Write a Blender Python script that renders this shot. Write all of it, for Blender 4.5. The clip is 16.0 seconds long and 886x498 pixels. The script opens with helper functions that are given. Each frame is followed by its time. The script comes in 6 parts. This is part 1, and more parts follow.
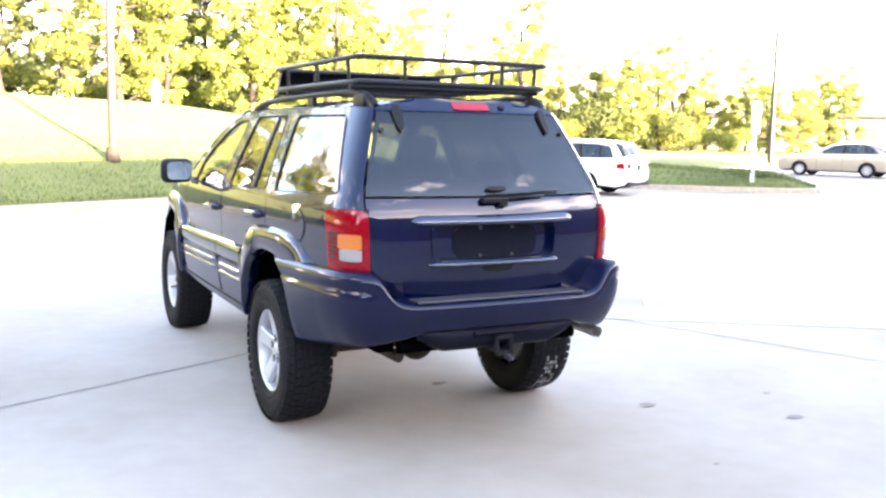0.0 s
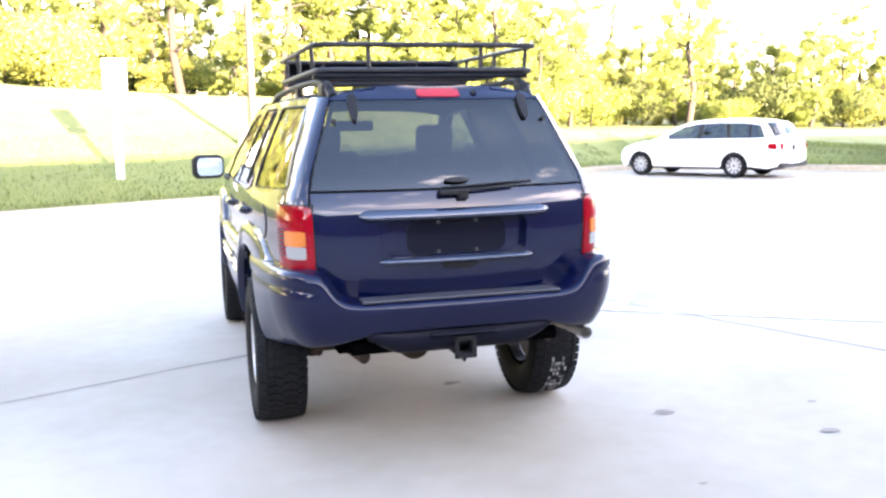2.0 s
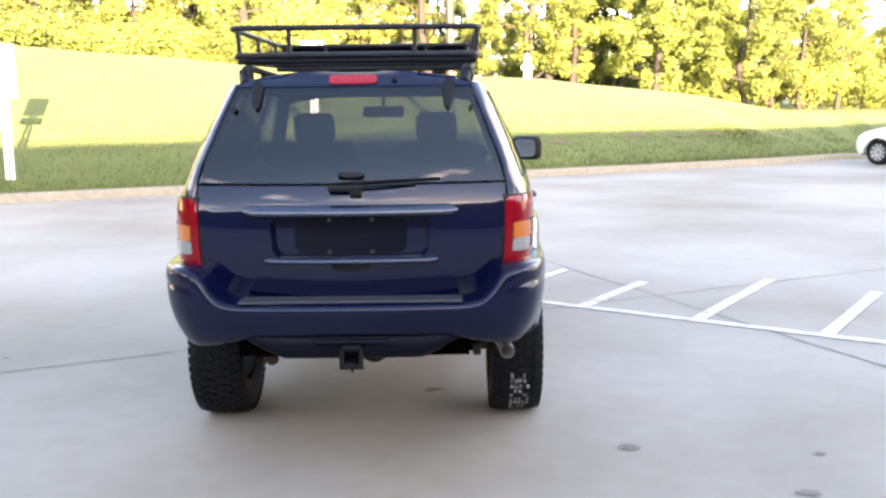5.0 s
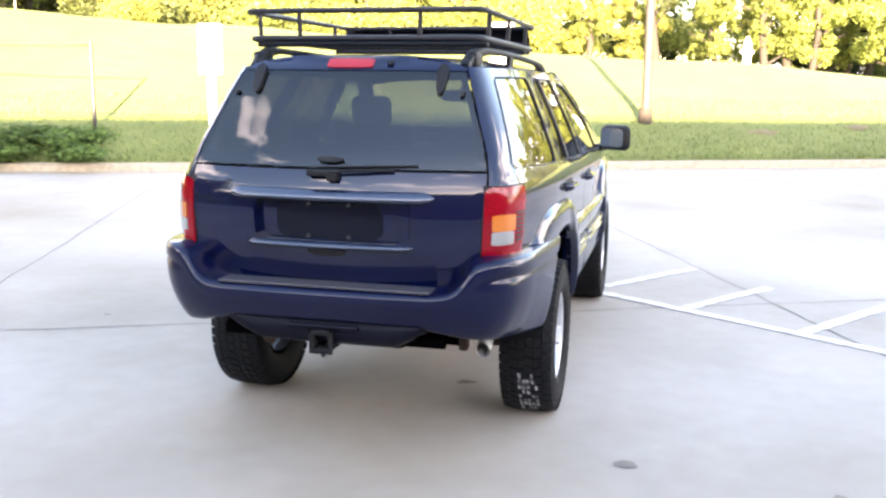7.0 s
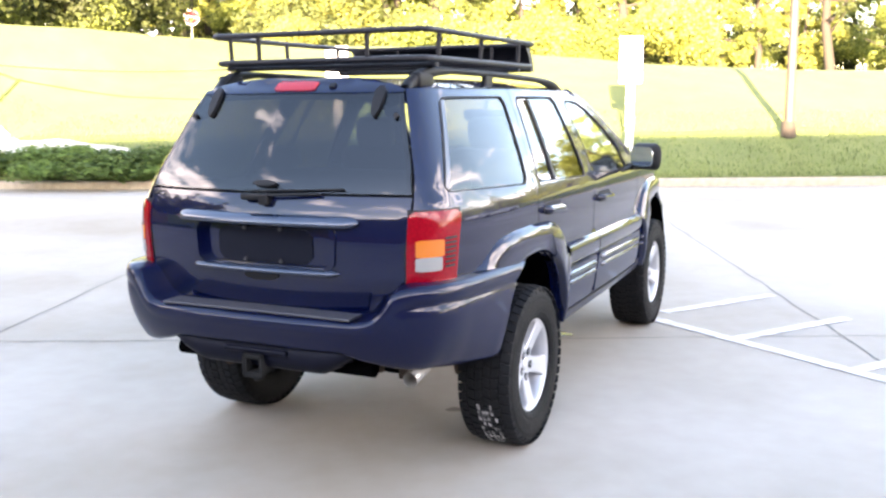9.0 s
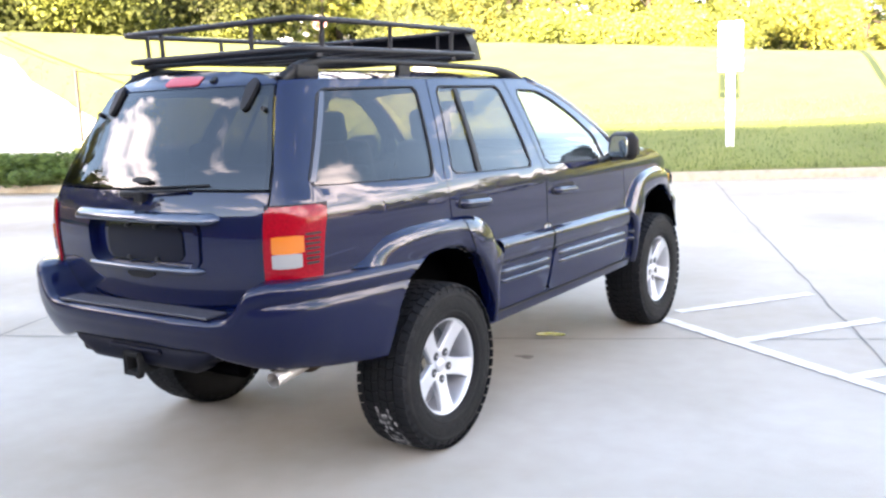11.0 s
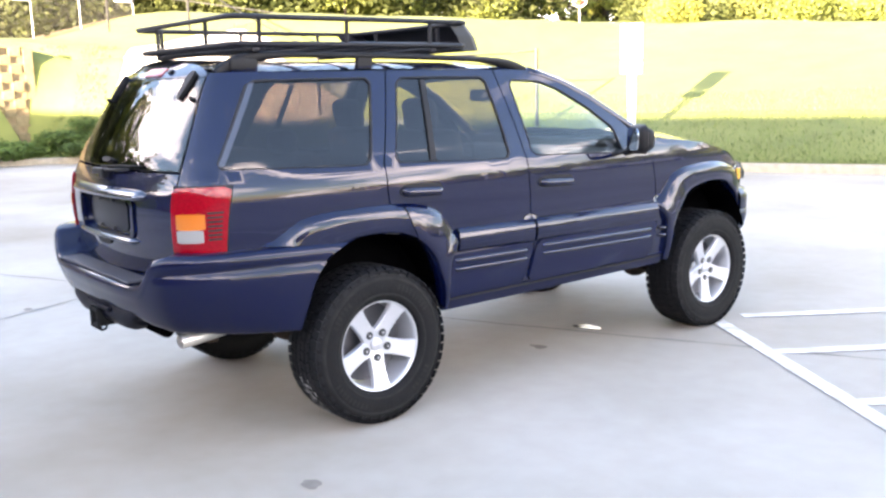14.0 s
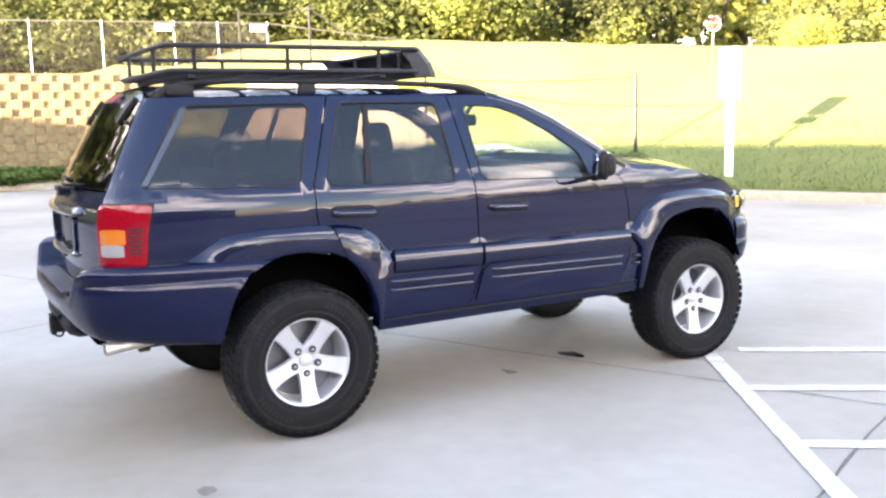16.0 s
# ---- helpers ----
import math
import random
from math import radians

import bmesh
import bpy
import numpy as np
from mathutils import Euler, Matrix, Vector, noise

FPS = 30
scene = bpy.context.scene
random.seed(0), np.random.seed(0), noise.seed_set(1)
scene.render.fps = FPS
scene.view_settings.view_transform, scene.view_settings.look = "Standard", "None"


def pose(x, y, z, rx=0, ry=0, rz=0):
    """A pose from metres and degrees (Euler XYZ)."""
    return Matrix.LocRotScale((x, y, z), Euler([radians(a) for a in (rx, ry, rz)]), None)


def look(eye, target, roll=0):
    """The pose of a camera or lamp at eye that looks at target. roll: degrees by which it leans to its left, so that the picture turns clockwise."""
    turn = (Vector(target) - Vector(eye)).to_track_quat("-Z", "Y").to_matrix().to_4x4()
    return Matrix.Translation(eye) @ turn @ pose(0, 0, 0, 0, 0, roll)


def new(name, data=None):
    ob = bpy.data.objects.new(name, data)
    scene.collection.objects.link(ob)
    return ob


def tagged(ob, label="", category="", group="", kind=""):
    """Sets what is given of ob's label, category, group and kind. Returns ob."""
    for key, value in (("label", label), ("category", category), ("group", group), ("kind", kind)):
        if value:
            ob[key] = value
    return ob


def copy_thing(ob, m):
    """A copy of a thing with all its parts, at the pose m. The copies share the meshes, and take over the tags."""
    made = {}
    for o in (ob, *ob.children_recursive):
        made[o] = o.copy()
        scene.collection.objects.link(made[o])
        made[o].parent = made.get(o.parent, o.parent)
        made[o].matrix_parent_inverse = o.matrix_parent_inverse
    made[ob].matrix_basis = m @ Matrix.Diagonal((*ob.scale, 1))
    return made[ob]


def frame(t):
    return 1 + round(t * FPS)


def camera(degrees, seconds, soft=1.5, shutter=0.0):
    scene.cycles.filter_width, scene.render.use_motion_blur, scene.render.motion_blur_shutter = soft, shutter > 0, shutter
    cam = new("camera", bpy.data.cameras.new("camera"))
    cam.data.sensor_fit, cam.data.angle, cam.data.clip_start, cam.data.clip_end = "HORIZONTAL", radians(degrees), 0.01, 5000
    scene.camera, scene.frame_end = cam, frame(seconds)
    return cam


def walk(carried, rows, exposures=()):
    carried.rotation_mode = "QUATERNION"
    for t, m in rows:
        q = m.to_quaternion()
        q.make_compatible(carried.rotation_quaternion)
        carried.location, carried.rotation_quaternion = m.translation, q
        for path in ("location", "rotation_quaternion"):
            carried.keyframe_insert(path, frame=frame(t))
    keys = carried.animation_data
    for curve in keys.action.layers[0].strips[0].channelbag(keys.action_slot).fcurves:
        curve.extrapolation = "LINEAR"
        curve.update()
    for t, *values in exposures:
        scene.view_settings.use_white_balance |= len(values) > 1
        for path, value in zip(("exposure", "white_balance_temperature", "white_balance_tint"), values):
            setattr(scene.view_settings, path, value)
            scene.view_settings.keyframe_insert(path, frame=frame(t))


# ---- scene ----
SUN, SKY = 5.0, 0.11
cam = camera(51.0, 16.0, soft=2.5)
PATH = [
    (0, (-2.332, -4.907, 1.603), (-1.426, -3.141, 1.354), 1.0),
    (0.5, (-2.07, -4.917, 1.583), (-1.225, -3.124, 1.314), -0.8),
    (1, (-1.8, -4.91, 1.602), (-1.028, -3.086, 1.326), -0.6),
    (1.5, (-1.521, -4.994, 1.608), (-0.859, -3.126, 1.341), -0.4),
    (2, (-1.267, -5.033, 1.61), (-0.716, -3.131, 1.333), -1.0),
    (2.5, (-0.981, -4.975, 1.608), (-0.5, -3.056, 1.317), -0.2),
    (3, (-0.695, -4.985, 1.605), (-0.264, -3.055, 1.305), -0.7),
    (3.2, (-0.566, -5.013, 1.61), (-0.185, -3.072, 1.314), -0.6),
    (5.3, (0.527, -4.833, 1.632), (0.44, -2.86, 1.319), -0.7),
    (5.5, (0.639, -4.808, 1.631), (0.485, -2.839, 1.317), -0.7),
    (6, (0.883, -4.676, 1.639), (0.607, -2.724, 1.304), -0.3),
    (6.5, (1.159, -4.643, 1.633), (0.791, -2.705, 1.307), 0.2),
    (7, (1.401, -4.614, 1.65), (0.918, -2.705, 1.3), 0.6),
    (7.5, (1.593, -4.441, 1.669), (1.092, -2.542, 1.29), 1.4),
    (8, (1.786, -4.306, 1.657), (1.222, -2.429, 1.258), -0.2),
    (8.5, (2.059, -4.235, 1.675), (1.325, -2.409, 1.318), -0.2),
    (8.7, (2.159, -4.214, 1.676), (1.385, -2.4, 1.344), -0.2),
    (10.8, (3.085, -3.549, 1.605), (1.983, -1.91, 1.288), -2.2),
    (11, (3.184, -3.472, 1.613), (2.08, -1.834, 1.298), -2.2),
    (11.5, (3.413, -3.32, 1.62), (2.258, -1.718, 1.304), -1.4),
    (12, (3.72, -3.231, 1.634), (2.46, -1.705, 1.346), -0.6),
    (12.5, (3.903, -3.099, 1.618), (2.585, -1.619, 1.353), -1.1),
    (13, (4.047, -2.861, 1.624), (2.658, -1.453, 1.326), -0.6),
    (13.5, (4.21, -2.686, 1.597), (2.753, -1.354, 1.278), -2.3),
    (14, (4.467, -2.509, 1.633), (2.932, -1.274, 1.289), -1.5),
    (14.5, (4.609, -2.279, 1.609), (3.037, -1.098, 1.244), -2.4),
    (15, (4.755, -2.067, 1.605), (3.132, -0.944, 1.283), -1.9),
    (15.5, (4.996, -1.894, 1.626), (3.298, -0.873, 1.352), -1.2),
    (16, (5.133, -1.673, 1.604), (3.417, -0.685, 1.32), -1.4),
]
walk(cam, [(t, look(eye, target, roll)) for t, eye, target, roll in PATH],
     exposures=[(0, 4.34, 6700, 25), (1.5, 4.36, 6650, 25), (2.0, 4.46, 6650, 25), (2.5, 4.46, 6700, 25), (3, 4.30, 6750, 24), (5.5, 3.76, 7050, 23), (7, 4.14, 6950, 23), (8.5, 4.18, 6950, 23), (12, 4.14, 6850, 22), (13.5, 4.14, 6800, 23), (16, 4.08, 7000, 23)])

# ---- light ----
SUN_DIR = Vector((-0.290, 0.945, -0.159)).normalized()
world = bpy.data.worlds.new("sky")
scene.world = world
world.use_nodes = True
wn, wl = world.node_tree.nodes, world.node_tree.links
wn.clear()
w_out = wn.new("ShaderNodeOutputWorld")
w_bg = wn.new("ShaderNodeBackground")
w_sky = wn.new("ShaderNodeTexSky")
w_sky.sky_type = 'NISHITA'
w_sky.sun_disc = False
w_sky.sun_elevation = radians(9.2)
w_sky.sun_rotation = math.atan2(-SUN_DIR.x, -SUN_DIR.y)
w_sky.air_density, w_sky.dust_density, w_sky.ozone_density = 1.0, 0.8, 1.2
w_co = wn.new("ShaderNodeTexCoord")
w_map = wn.new("ShaderNodeMapping")
w_map.inputs["Scale"].default_value = (1.0, 1.0, 2.6)
w_map.inputs["Location"].default_value = (0.35, 0.2, 0.0)
w_no = wn.new("ShaderNodeTexNoise")
w_no.inputs["Scale"].default_value = 3.2
w_no.inputs["Detail"].default_value = 8.0
w_no.inputs["Roughness"].default_value = 0.58
w_rp = wn.new("ShaderNodeValToRGB")
w_rp.color_ramp.elements[0].position, w_rp.color_ramp.elements[1].position = 0.53, 0.68
w_mix = wn.new("ShaderNodeMix")
w_mix.data_type = 'RGBA'
w_mix.inputs[7].default_value = (10.0, 9.4, 9.0, 1)
wl.new(w_co.outputs["Generated"], w_map.inputs["Vector"])
wl.new(w_map.outputs["Vector"], w_no.inputs["Vector"])
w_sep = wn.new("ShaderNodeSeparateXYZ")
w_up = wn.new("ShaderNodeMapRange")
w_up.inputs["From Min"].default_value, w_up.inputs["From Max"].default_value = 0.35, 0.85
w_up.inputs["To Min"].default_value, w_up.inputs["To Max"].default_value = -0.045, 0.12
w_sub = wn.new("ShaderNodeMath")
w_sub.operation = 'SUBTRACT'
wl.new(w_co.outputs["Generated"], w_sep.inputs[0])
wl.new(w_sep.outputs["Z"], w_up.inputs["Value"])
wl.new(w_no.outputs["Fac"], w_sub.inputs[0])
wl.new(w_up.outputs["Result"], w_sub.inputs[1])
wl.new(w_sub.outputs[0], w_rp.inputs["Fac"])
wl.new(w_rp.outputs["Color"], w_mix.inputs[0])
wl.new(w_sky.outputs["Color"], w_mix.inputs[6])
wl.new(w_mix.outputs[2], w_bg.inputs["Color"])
w_bg.inputs["Strength"].default_value = SKY
wl.new(w_bg.outputs["Background"], w_out.inputs["Surface"])

sun_data = bpy.data.lights.new("sun", 'SUN')
sun_data.energy, sun_data.angle, sun_data.color = SUN, radians(0.6), (1.0, 0.86, 0.62)
sun_ob = new("sun", sun_data)
sun_ob.matrix_world = look((0, 0, 60), Vector((0, 0, 60)) + SUN_DIR)


# ---- materials ----
def material(name, color, rough=0.5, metal=0.0, spec=0.5, coat=0.0, vary=0.0, scale=4.0, dark=None, bump=0.0, bump_scale=60.0,
             stain=0.0, stain_scale=0.6, alpha=1.0, trans=0.0, island=0.0, each=0.0):
    """A Principled material with grain at two scales: vary mixes color with dark, stain lays broad patches over it."""
    m = bpy.data.materials.new(name)
    m.use_nodes = True
    n, l = m.node_tree.nodes, m.node_tree.links
    b = n["Principled BSDF"]
    b.inputs["Base Color"].default_value = (*color, 1)
    b.inputs["Roughness"].default_value = rough
    b.inputs["Metallic"].default_value = metal
    b.inputs["Specular IOR Level"].default_value = spec
    b.inputs["Coat Weight"].default_value = coat
    b.inputs["Coat Roughness"].default_value = 0.02
    b.inputs["Transmission Weight"].default_value = trans
    co = n.new("ShaderNodeTexCoord")
    last = None
    if vary:
        no = n.new("ShaderNodeTexNoise")
        no.inputs["Scale"].default_value, no.inputs["Detail"].default_value = scale, 6
        l.new(co.outputs["Object"], no.inputs["Vector"])
        rp = n.new("ShaderNodeValToRGB")
        rp.color_ramp.elements[0].position, rp.color_ramp.elements[1].position = 0.5 - vary / 2, 0.5 + vary / 2
        rp.color_ramp.elements[0].color = (*(dark or [c * 0.6 for c in color]), 1)
        rp.color_ramp.elements[1].color = (*color, 1)
        l.new(no.outputs["Fac"], rp.inputs["Fac"])
        last = rp.outputs["Color"]
    if stain:
        no = n.new("ShaderNodeTexNoise")
        no.inputs["Scale"].default_value, no.inputs["Detail"].default_value = stain_scale, 4
        l.new(co.outputs["Object"], no.inputs["Vector"])
        mr = n.new("ShaderNodeValToRGB")
        mr.color_ramp.elements[0].position, mr.color_ramp.elements[1].position = 0.38, 0.72
        mr.color_ramp.elements[0].color = (1, 1, 1, 1)
        mr.color_ramp.elements[1].color = (1 - stain, 1 - stain * 1.12, 1 - stain * 1.3, 1)
        l.new(no.outputs["Fac"], mr.inputs["Fac"])
        last = scaled(n, l, last, color, mr.outputs["Color"])
    if island or each:
        src = n.new("ShaderNodeNewGeometry").outputs["Random Per Island"] if island else n.new("ShaderNodeObjectInfo").outputs["Random"]
        mr = n.new("ShaderNodeMapRange")
        mr.inputs["To Min"].default_value, mr.inputs["To Max"].default_value = 1 - (island or each), 1 + (island or each) * 0.6
        l.new(src, mr.inputs["Value"])
        last = scaled(n, l, last, color, mr.outputs["Result"])
    if last is not None:
        l.new(last, b.inputs["Base Color"])
    if bump:
        no = n.new("ShaderNodeTexNoise")
        no.inputs["Scale"].default_value, no.inputs["Detail"].default_value = bump_scale, 5
        l.new(co.outputs["Object"], no.inputs["Vector"])
        bu = n.new("ShaderNodeBump")
        bu.inputs["Strength"].default_value, bu.inputs["Distance"].default_value = bump, 0.01
        l.new(no.outputs["Fac"], bu.inputs["Height"])
        l.new(bu.outputs["Normal"], b.inputs["Normal"])
    return m


def scaled(n, l, last, color, value):
    mx = n.new("ShaderNodeMix")
    mx.data_type, mx.blend_type = 'RGBA', 'MULTIPLY'
    mx.inputs[0].default_value = 1.0
    if last is None:
        mx.inputs[6].default_value = (*color, 1)
    else:
        l.new(last, mx.inputs[6])
    l.new(value, mx.inputs[7])
    return mx.outputs[2]


def glass(name, tint, rough=0.0, mirror=0.05):
    """A thin pane: it lets a tinted share of the light straight through and mirrors by Fresnel."""
    m = bpy.data.materials.new(name)
    m.use_nodes = True
    n, l = m.node_tree.nodes, m.node_tree.links
    n.clear()
    out, mix = n.new("ShaderNodeOutputMaterial"), n.new("ShaderNodeMixShader")
    tr, gl, lw = n.new("ShaderNodeBsdfTransparent"), n.new("ShaderNodeBsdfGlossy"), n.new("ShaderNodeLayerWeight")
    pw, mr = n.new("ShaderNodeMath"), n.new("ShaderNodeMapRange")
    lw.inputs["Blend"].default_value = 0.5
    pw.operation = 'POWER'
    pw.inputs[1].default_value = 4.0
    mr.inputs["To Min"].default_value, mr.inputs["To Max"].default_value = mirror, 0.9
    tr.inputs["Color"].default_value = (*tint, 1)
    gl.inputs["Roughness"].default_value = rough
    l.new(lw.outputs["Facing"], pw.inputs[0])
    l.new(pw.outputs[0], mr.inputs["Value"])
    l.new(mr.outputs["Result"], mix.inputs["Fac"])
    l.new(tr.outputs["BSDF"], mix.inputs[1])
    l.new(gl.outputs["BSDF"], mix.inputs[2])
    l.new(mix.outputs["Shader"], out.inputs["Surface"])
    return m


def leafy(name, color):
    """Leaves: part of the light passes through them."""
    m = material(name, color, 0.65, spec=0.25, island=0.45)
    n, l = m.node_tree.nodes, m.node_tree.links
    b = n["Principled BSDF"]
    own = n.new("ShaderNodeMapRange")
    own.inputs["To Min"].default_value, own.inputs["To Max"].default_value = 0.66, 1.22
    l.new(n.new("ShaderNodeObjectInfo").outputs["Random"], own.inputs["Value"])
    l.new(scaled(n, l, b.inputs["Base Color"].links[0].from_socket, color, own.outputs["Result"]), b.inputs["Base Color"])
    tl, mix = n.new("ShaderNodeBsdfTranslucent"), n.new("ShaderNodeMixShader")
    mix.inputs["Fac"].default_value = 0.45
    l.new(b.inputs["Base Color"].links[0].from_socket, tl.inputs["Color"])
    l.new(b.outputs["BSDF"], mix.inputs[1])
    l.new(tl.outputs["BSDF"], mix.inputs[2])
    l.new(mix.outputs["Shader"], n["Material Output"].inputs["Surface"])
    return m


M = {}
M["concrete"] = material("concrete", (0.385, 0.355, 0.312), 0.85, vary=0.7, scale=7, dark=(0.34, 0.308, 0.262), stain=0.36, stain_scale=0.33, bump=0.25, bump_scale=110)
M["kerb"] = material("kerb_concrete", (0.40, 0.34, 0.25), 0.85, vary=0.6, scale=9, bump=0.2)
M["joint"] = material("joint_dark", (0.15, 0.135, 0.12), 0.9, vary=0.5, scale=30)
M["line"] = material("road_paint", (0.66, 0.65, 0.62), 0.7, vary=0.3, scale=9, dark=(0.40, 0.37, 0.33))
M["grass"] = material("grass", (0.165, 0.18, 0.042), 0.9, vary=0.5, scale=1.4, dark=(0.11, 0.135, 0.028), stain=0.2, stain_scale=0.2, bump=0.6, bump_scale=14)
M["blade"] = material("grass_blade", (0.105, 0.14, 0.032), 0.8, island=0.5)
M["apron"] = material("stone_apron", (0.60, 0.57, 0.50), 0.95, vary=0.6, scale=9, dark=(0.46, 0.42, 0.35), bump=0.6, bump_scale=12)
M["soil"] = material("soil", (0.20, 0.145, 0.075), 0.95, vary=0.5, scale=6)
M["gravel"] = material("pale_gravel", (0.55, 0.52, 0.46), 0.9, island=0.3)
M["leaf"] = leafy("leaf", (0.215, 0.25, 0.058))
# leaf colour lowered to hold the shade inside the wood
M["leaf_shaded"] = leafy("leaf_shaded", (0.075, 0.09, 0.027))
M["leaf_yellow"] = leafy("leaf_yellow", (0.29, 0.30, 0.068))
M["hedge"] = leafy("hedge_leaf", (0.11, 0.17, 0.04))
M["bark"] = material("bark", (0.036, 0.027, 0.019), 0.9, vary=0.6, scale=8, bump=0.6, bump_scale=20)
M["paint"] = material("navy_paint", (0.0004, 0.0026, 0.0220), 0.4, spec=0.04, coat=1.0, vary=0.6, scale=3, dark=(0.0003, 0.0023, 0.019))
M["bar"] = material("polished_bar", (0.016, 0.026, 0.052), 0.25, metal=0.3, coat=1.0)
M["strip"] = material("grey_strip", (0.035, 0.042, 0.06), 0.3, coat=0.4)
M["clad"] = material("navy_cladding", (0.0009, 0.0030, 0.0235), 0.4, spec=0.06, coat=0.6, vary=0.6, scale=4, dark=(0.0008, 0.0026, 0.020))
M["black"] = material("black_plastic", (0.0075, 0.0075, 0.0085), 0.55, spec=0.25, vary=0.4, scale=60, bump=0.1)
M["step"] = material("step_pad", (0.035, 0.035, 0.042), 0.55, bump=0.3, bump_scale=150)
M["pink"] = material("faded_red_lens", (0.30, 0.012, 0.018), 0.3, spec=0.3, coat=0.3)
M["gap"] = material("black_gap", (0.004, 0.004, 0.005), 0.8)
M["rack"] = material("black_powder_coat", (0.0075, 0.0075, 0.0105), 0.5, spec=0.3, bump=0.1, bump_scale=200)
M["tread"] = material("tread_rubber", (0.0042, 0.0044, 0.0055), 0.7, spec=0.22, vary=0.7, scale=22, dark=(0.0085, 0.0085, 0.0095), bump=0.3, bump_scale=120)
M["rubber"] = material("tyre_rubber", (0.0042, 0.0042, 0.005), 0.7, spec=0.16, vary=0.6, scale=14, dark=(0.0075, 0.0073, 0.0073), bump=0.3, bump_scale=90)
# rubber lightened for dust and for the sheen on the sidewall
M["dust_sheen"] = material("dust_sheen_rubber", (0.020, 0.0195, 0.0185), 0.85, spec=0.15, vary=0.7, scale=16, dark=(0.009, 0.009, 0.009))
M["chalk"] = material("chalky_rubber", (0.42, 0.42, 0.42), 0.9, vary=0.25, scale=34, dark=(0.04, 0.04, 0.042))
M["alloy"] = material("silver_alloy", (0.52, 0.53, 0.55), 0.36, metal=0.55, coat=0.3)
M["nut_well"] = material("nut_well", (0.05, 0.05, 0.052), 0.5, metal=0.6)
M["alloy_in"] = material("dark_alloy", (0.16, 0.16, 0.17), 0.5, metal=0.7)
M["steel"] = material("worn_steel", (0.35, 0.34, 0.33), 0.42, metal=0.9, vary=0.6, scale=14)
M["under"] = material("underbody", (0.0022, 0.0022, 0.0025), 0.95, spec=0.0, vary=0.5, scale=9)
M["rust"] = material("rusty_metal", (0.07, 0.045, 0.03), 0.8, metal=0.3, vary=0.6, scale=18)
M["red"] = material("red_lens", (0.24, 0.0015, 0.008), 0.12, spec=0.1, coat=0.5, vary=0.3, scale=90, dark=(0.18, 0.001, 0.006))
M["amber"] = material("amber_lens", (0.47, 0.125, 0.008), 0.12, coat=1.0)
M["yellow"] = material("yellow_lens", (0.62, 0.33, 0.03), 0.15, coat=1.0)
M["white_lens"] = material("clear_lens", (0.24, 0.235, 0.225), 0.15, coat=1.0)
M["glass_rear"] = glass("tinted_glass", (0.32, 0.34, 0.36), 0.0, 0.06)
M["glass_side"] = glass("bronze_glass", (0.46, 0.43, 0.40), 0.0, 0.055)
M["glass_front"] = glass("clear_glass", (0.86, 0.90, 0.88), 0.0, 0.035)
M["mirror"] = material("mirror_glass", (0.82, 0.85, 0.88), 0.02, metal=1.0)
M["trim"] = material("charcoal_trim", (0.03, 0.03, 0.034), 0.8, vary=0.4, scale=40)
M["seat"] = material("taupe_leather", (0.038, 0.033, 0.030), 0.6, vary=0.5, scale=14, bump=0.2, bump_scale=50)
M["plate_panel"] = material("gloss_black_panel", (0.0018, 0.0026, 0.008), 0.35, spec=0.08, coat=0.3)
M["tip"] = material("bright_steel", (0.62, 0.59, 0.54), 0.4, metal=0.7, vary=0.5, scale=20, dark=(0.45, 0.42, 0.38))
M["valance"] = material("dark_valance", (0.0028, 0.0032, 0.0085), 0.5, spec=0.12, bump=0.1)
M["wet"] = material("wet_oil", (0.05, 0.045, 0.04), 0.16, spec=0.5)
M["chrome"] = material("chrome", (0.8, 0.8, 0.82), 0.12, metal=1.0)
M["white_metal"] = material("white_sign_back", (0.82, 0.82, 0.80), 0.5, vary=0.4, scale=8, dark=(0.7, 0.7, 0.69))
M["pole"] = material("pale_pole", (0.045, 0.037, 0.028), 0.6, vary=0.5, scale=5)
M["dark_pole"] = material("dark_pole", (0.008, 0.007, 0.006), 0.5)
M["galv"] = material("galvanised", (0.22, 0.225, 0.225), 0.45, metal=0.8, vary=0.5, scale=10)
M["block"] = material("tan_block", (0.205, 0.16, 0.078), 0.9, vary=0.5, scale=9, each=0.16, bump=0.5, bump_scale=25)
# block colour raised to offset the shade inside the open cells
M["block_lifted"] = material("block_recess", (0.23, 0.165, 0.085), 0.95, vary=0.5, scale=9)
M["wall_b"] = material("building_brick", (0.15, 0.085, 0.065), 0.85, vary=0.4, scale=12)
M["wall_p"] = material("building_panel", (0.075, 0.068, 0.062), 0.6, vary=0.4, scale=2)
M["roof_b"] = material("building_roof", (0.20, 0.19, 0.18), 0.8, vary=0.4, scale=3)
M["white_car"] = material("white_paint", (0.80, 0.80, 0.79), 0.3, coat=1.0, vary=0.3, scale=2, dark=(0.76, 0.76, 0.75))
M["wire"] = material("weathered_wire", (0.11, 0.105, 0.095), 0.6, metal=0.3)
M["tan_car"] = material("tan_paint", (0.34, 0.295, 0.235), 0.3, metal=0.5, coat=1.0)
M["far_wall"] = material("far_wall_paint", (0.36, 0.34, 0.31), 0.8, vary=0.4, scale=2)
M["sign_red"] = material("sign_red", (0.26, 0.006, 0.012), 0.5)
M["sign_white"] = material("sign_white", (0.85, 0.85, 0.83), 0.5)


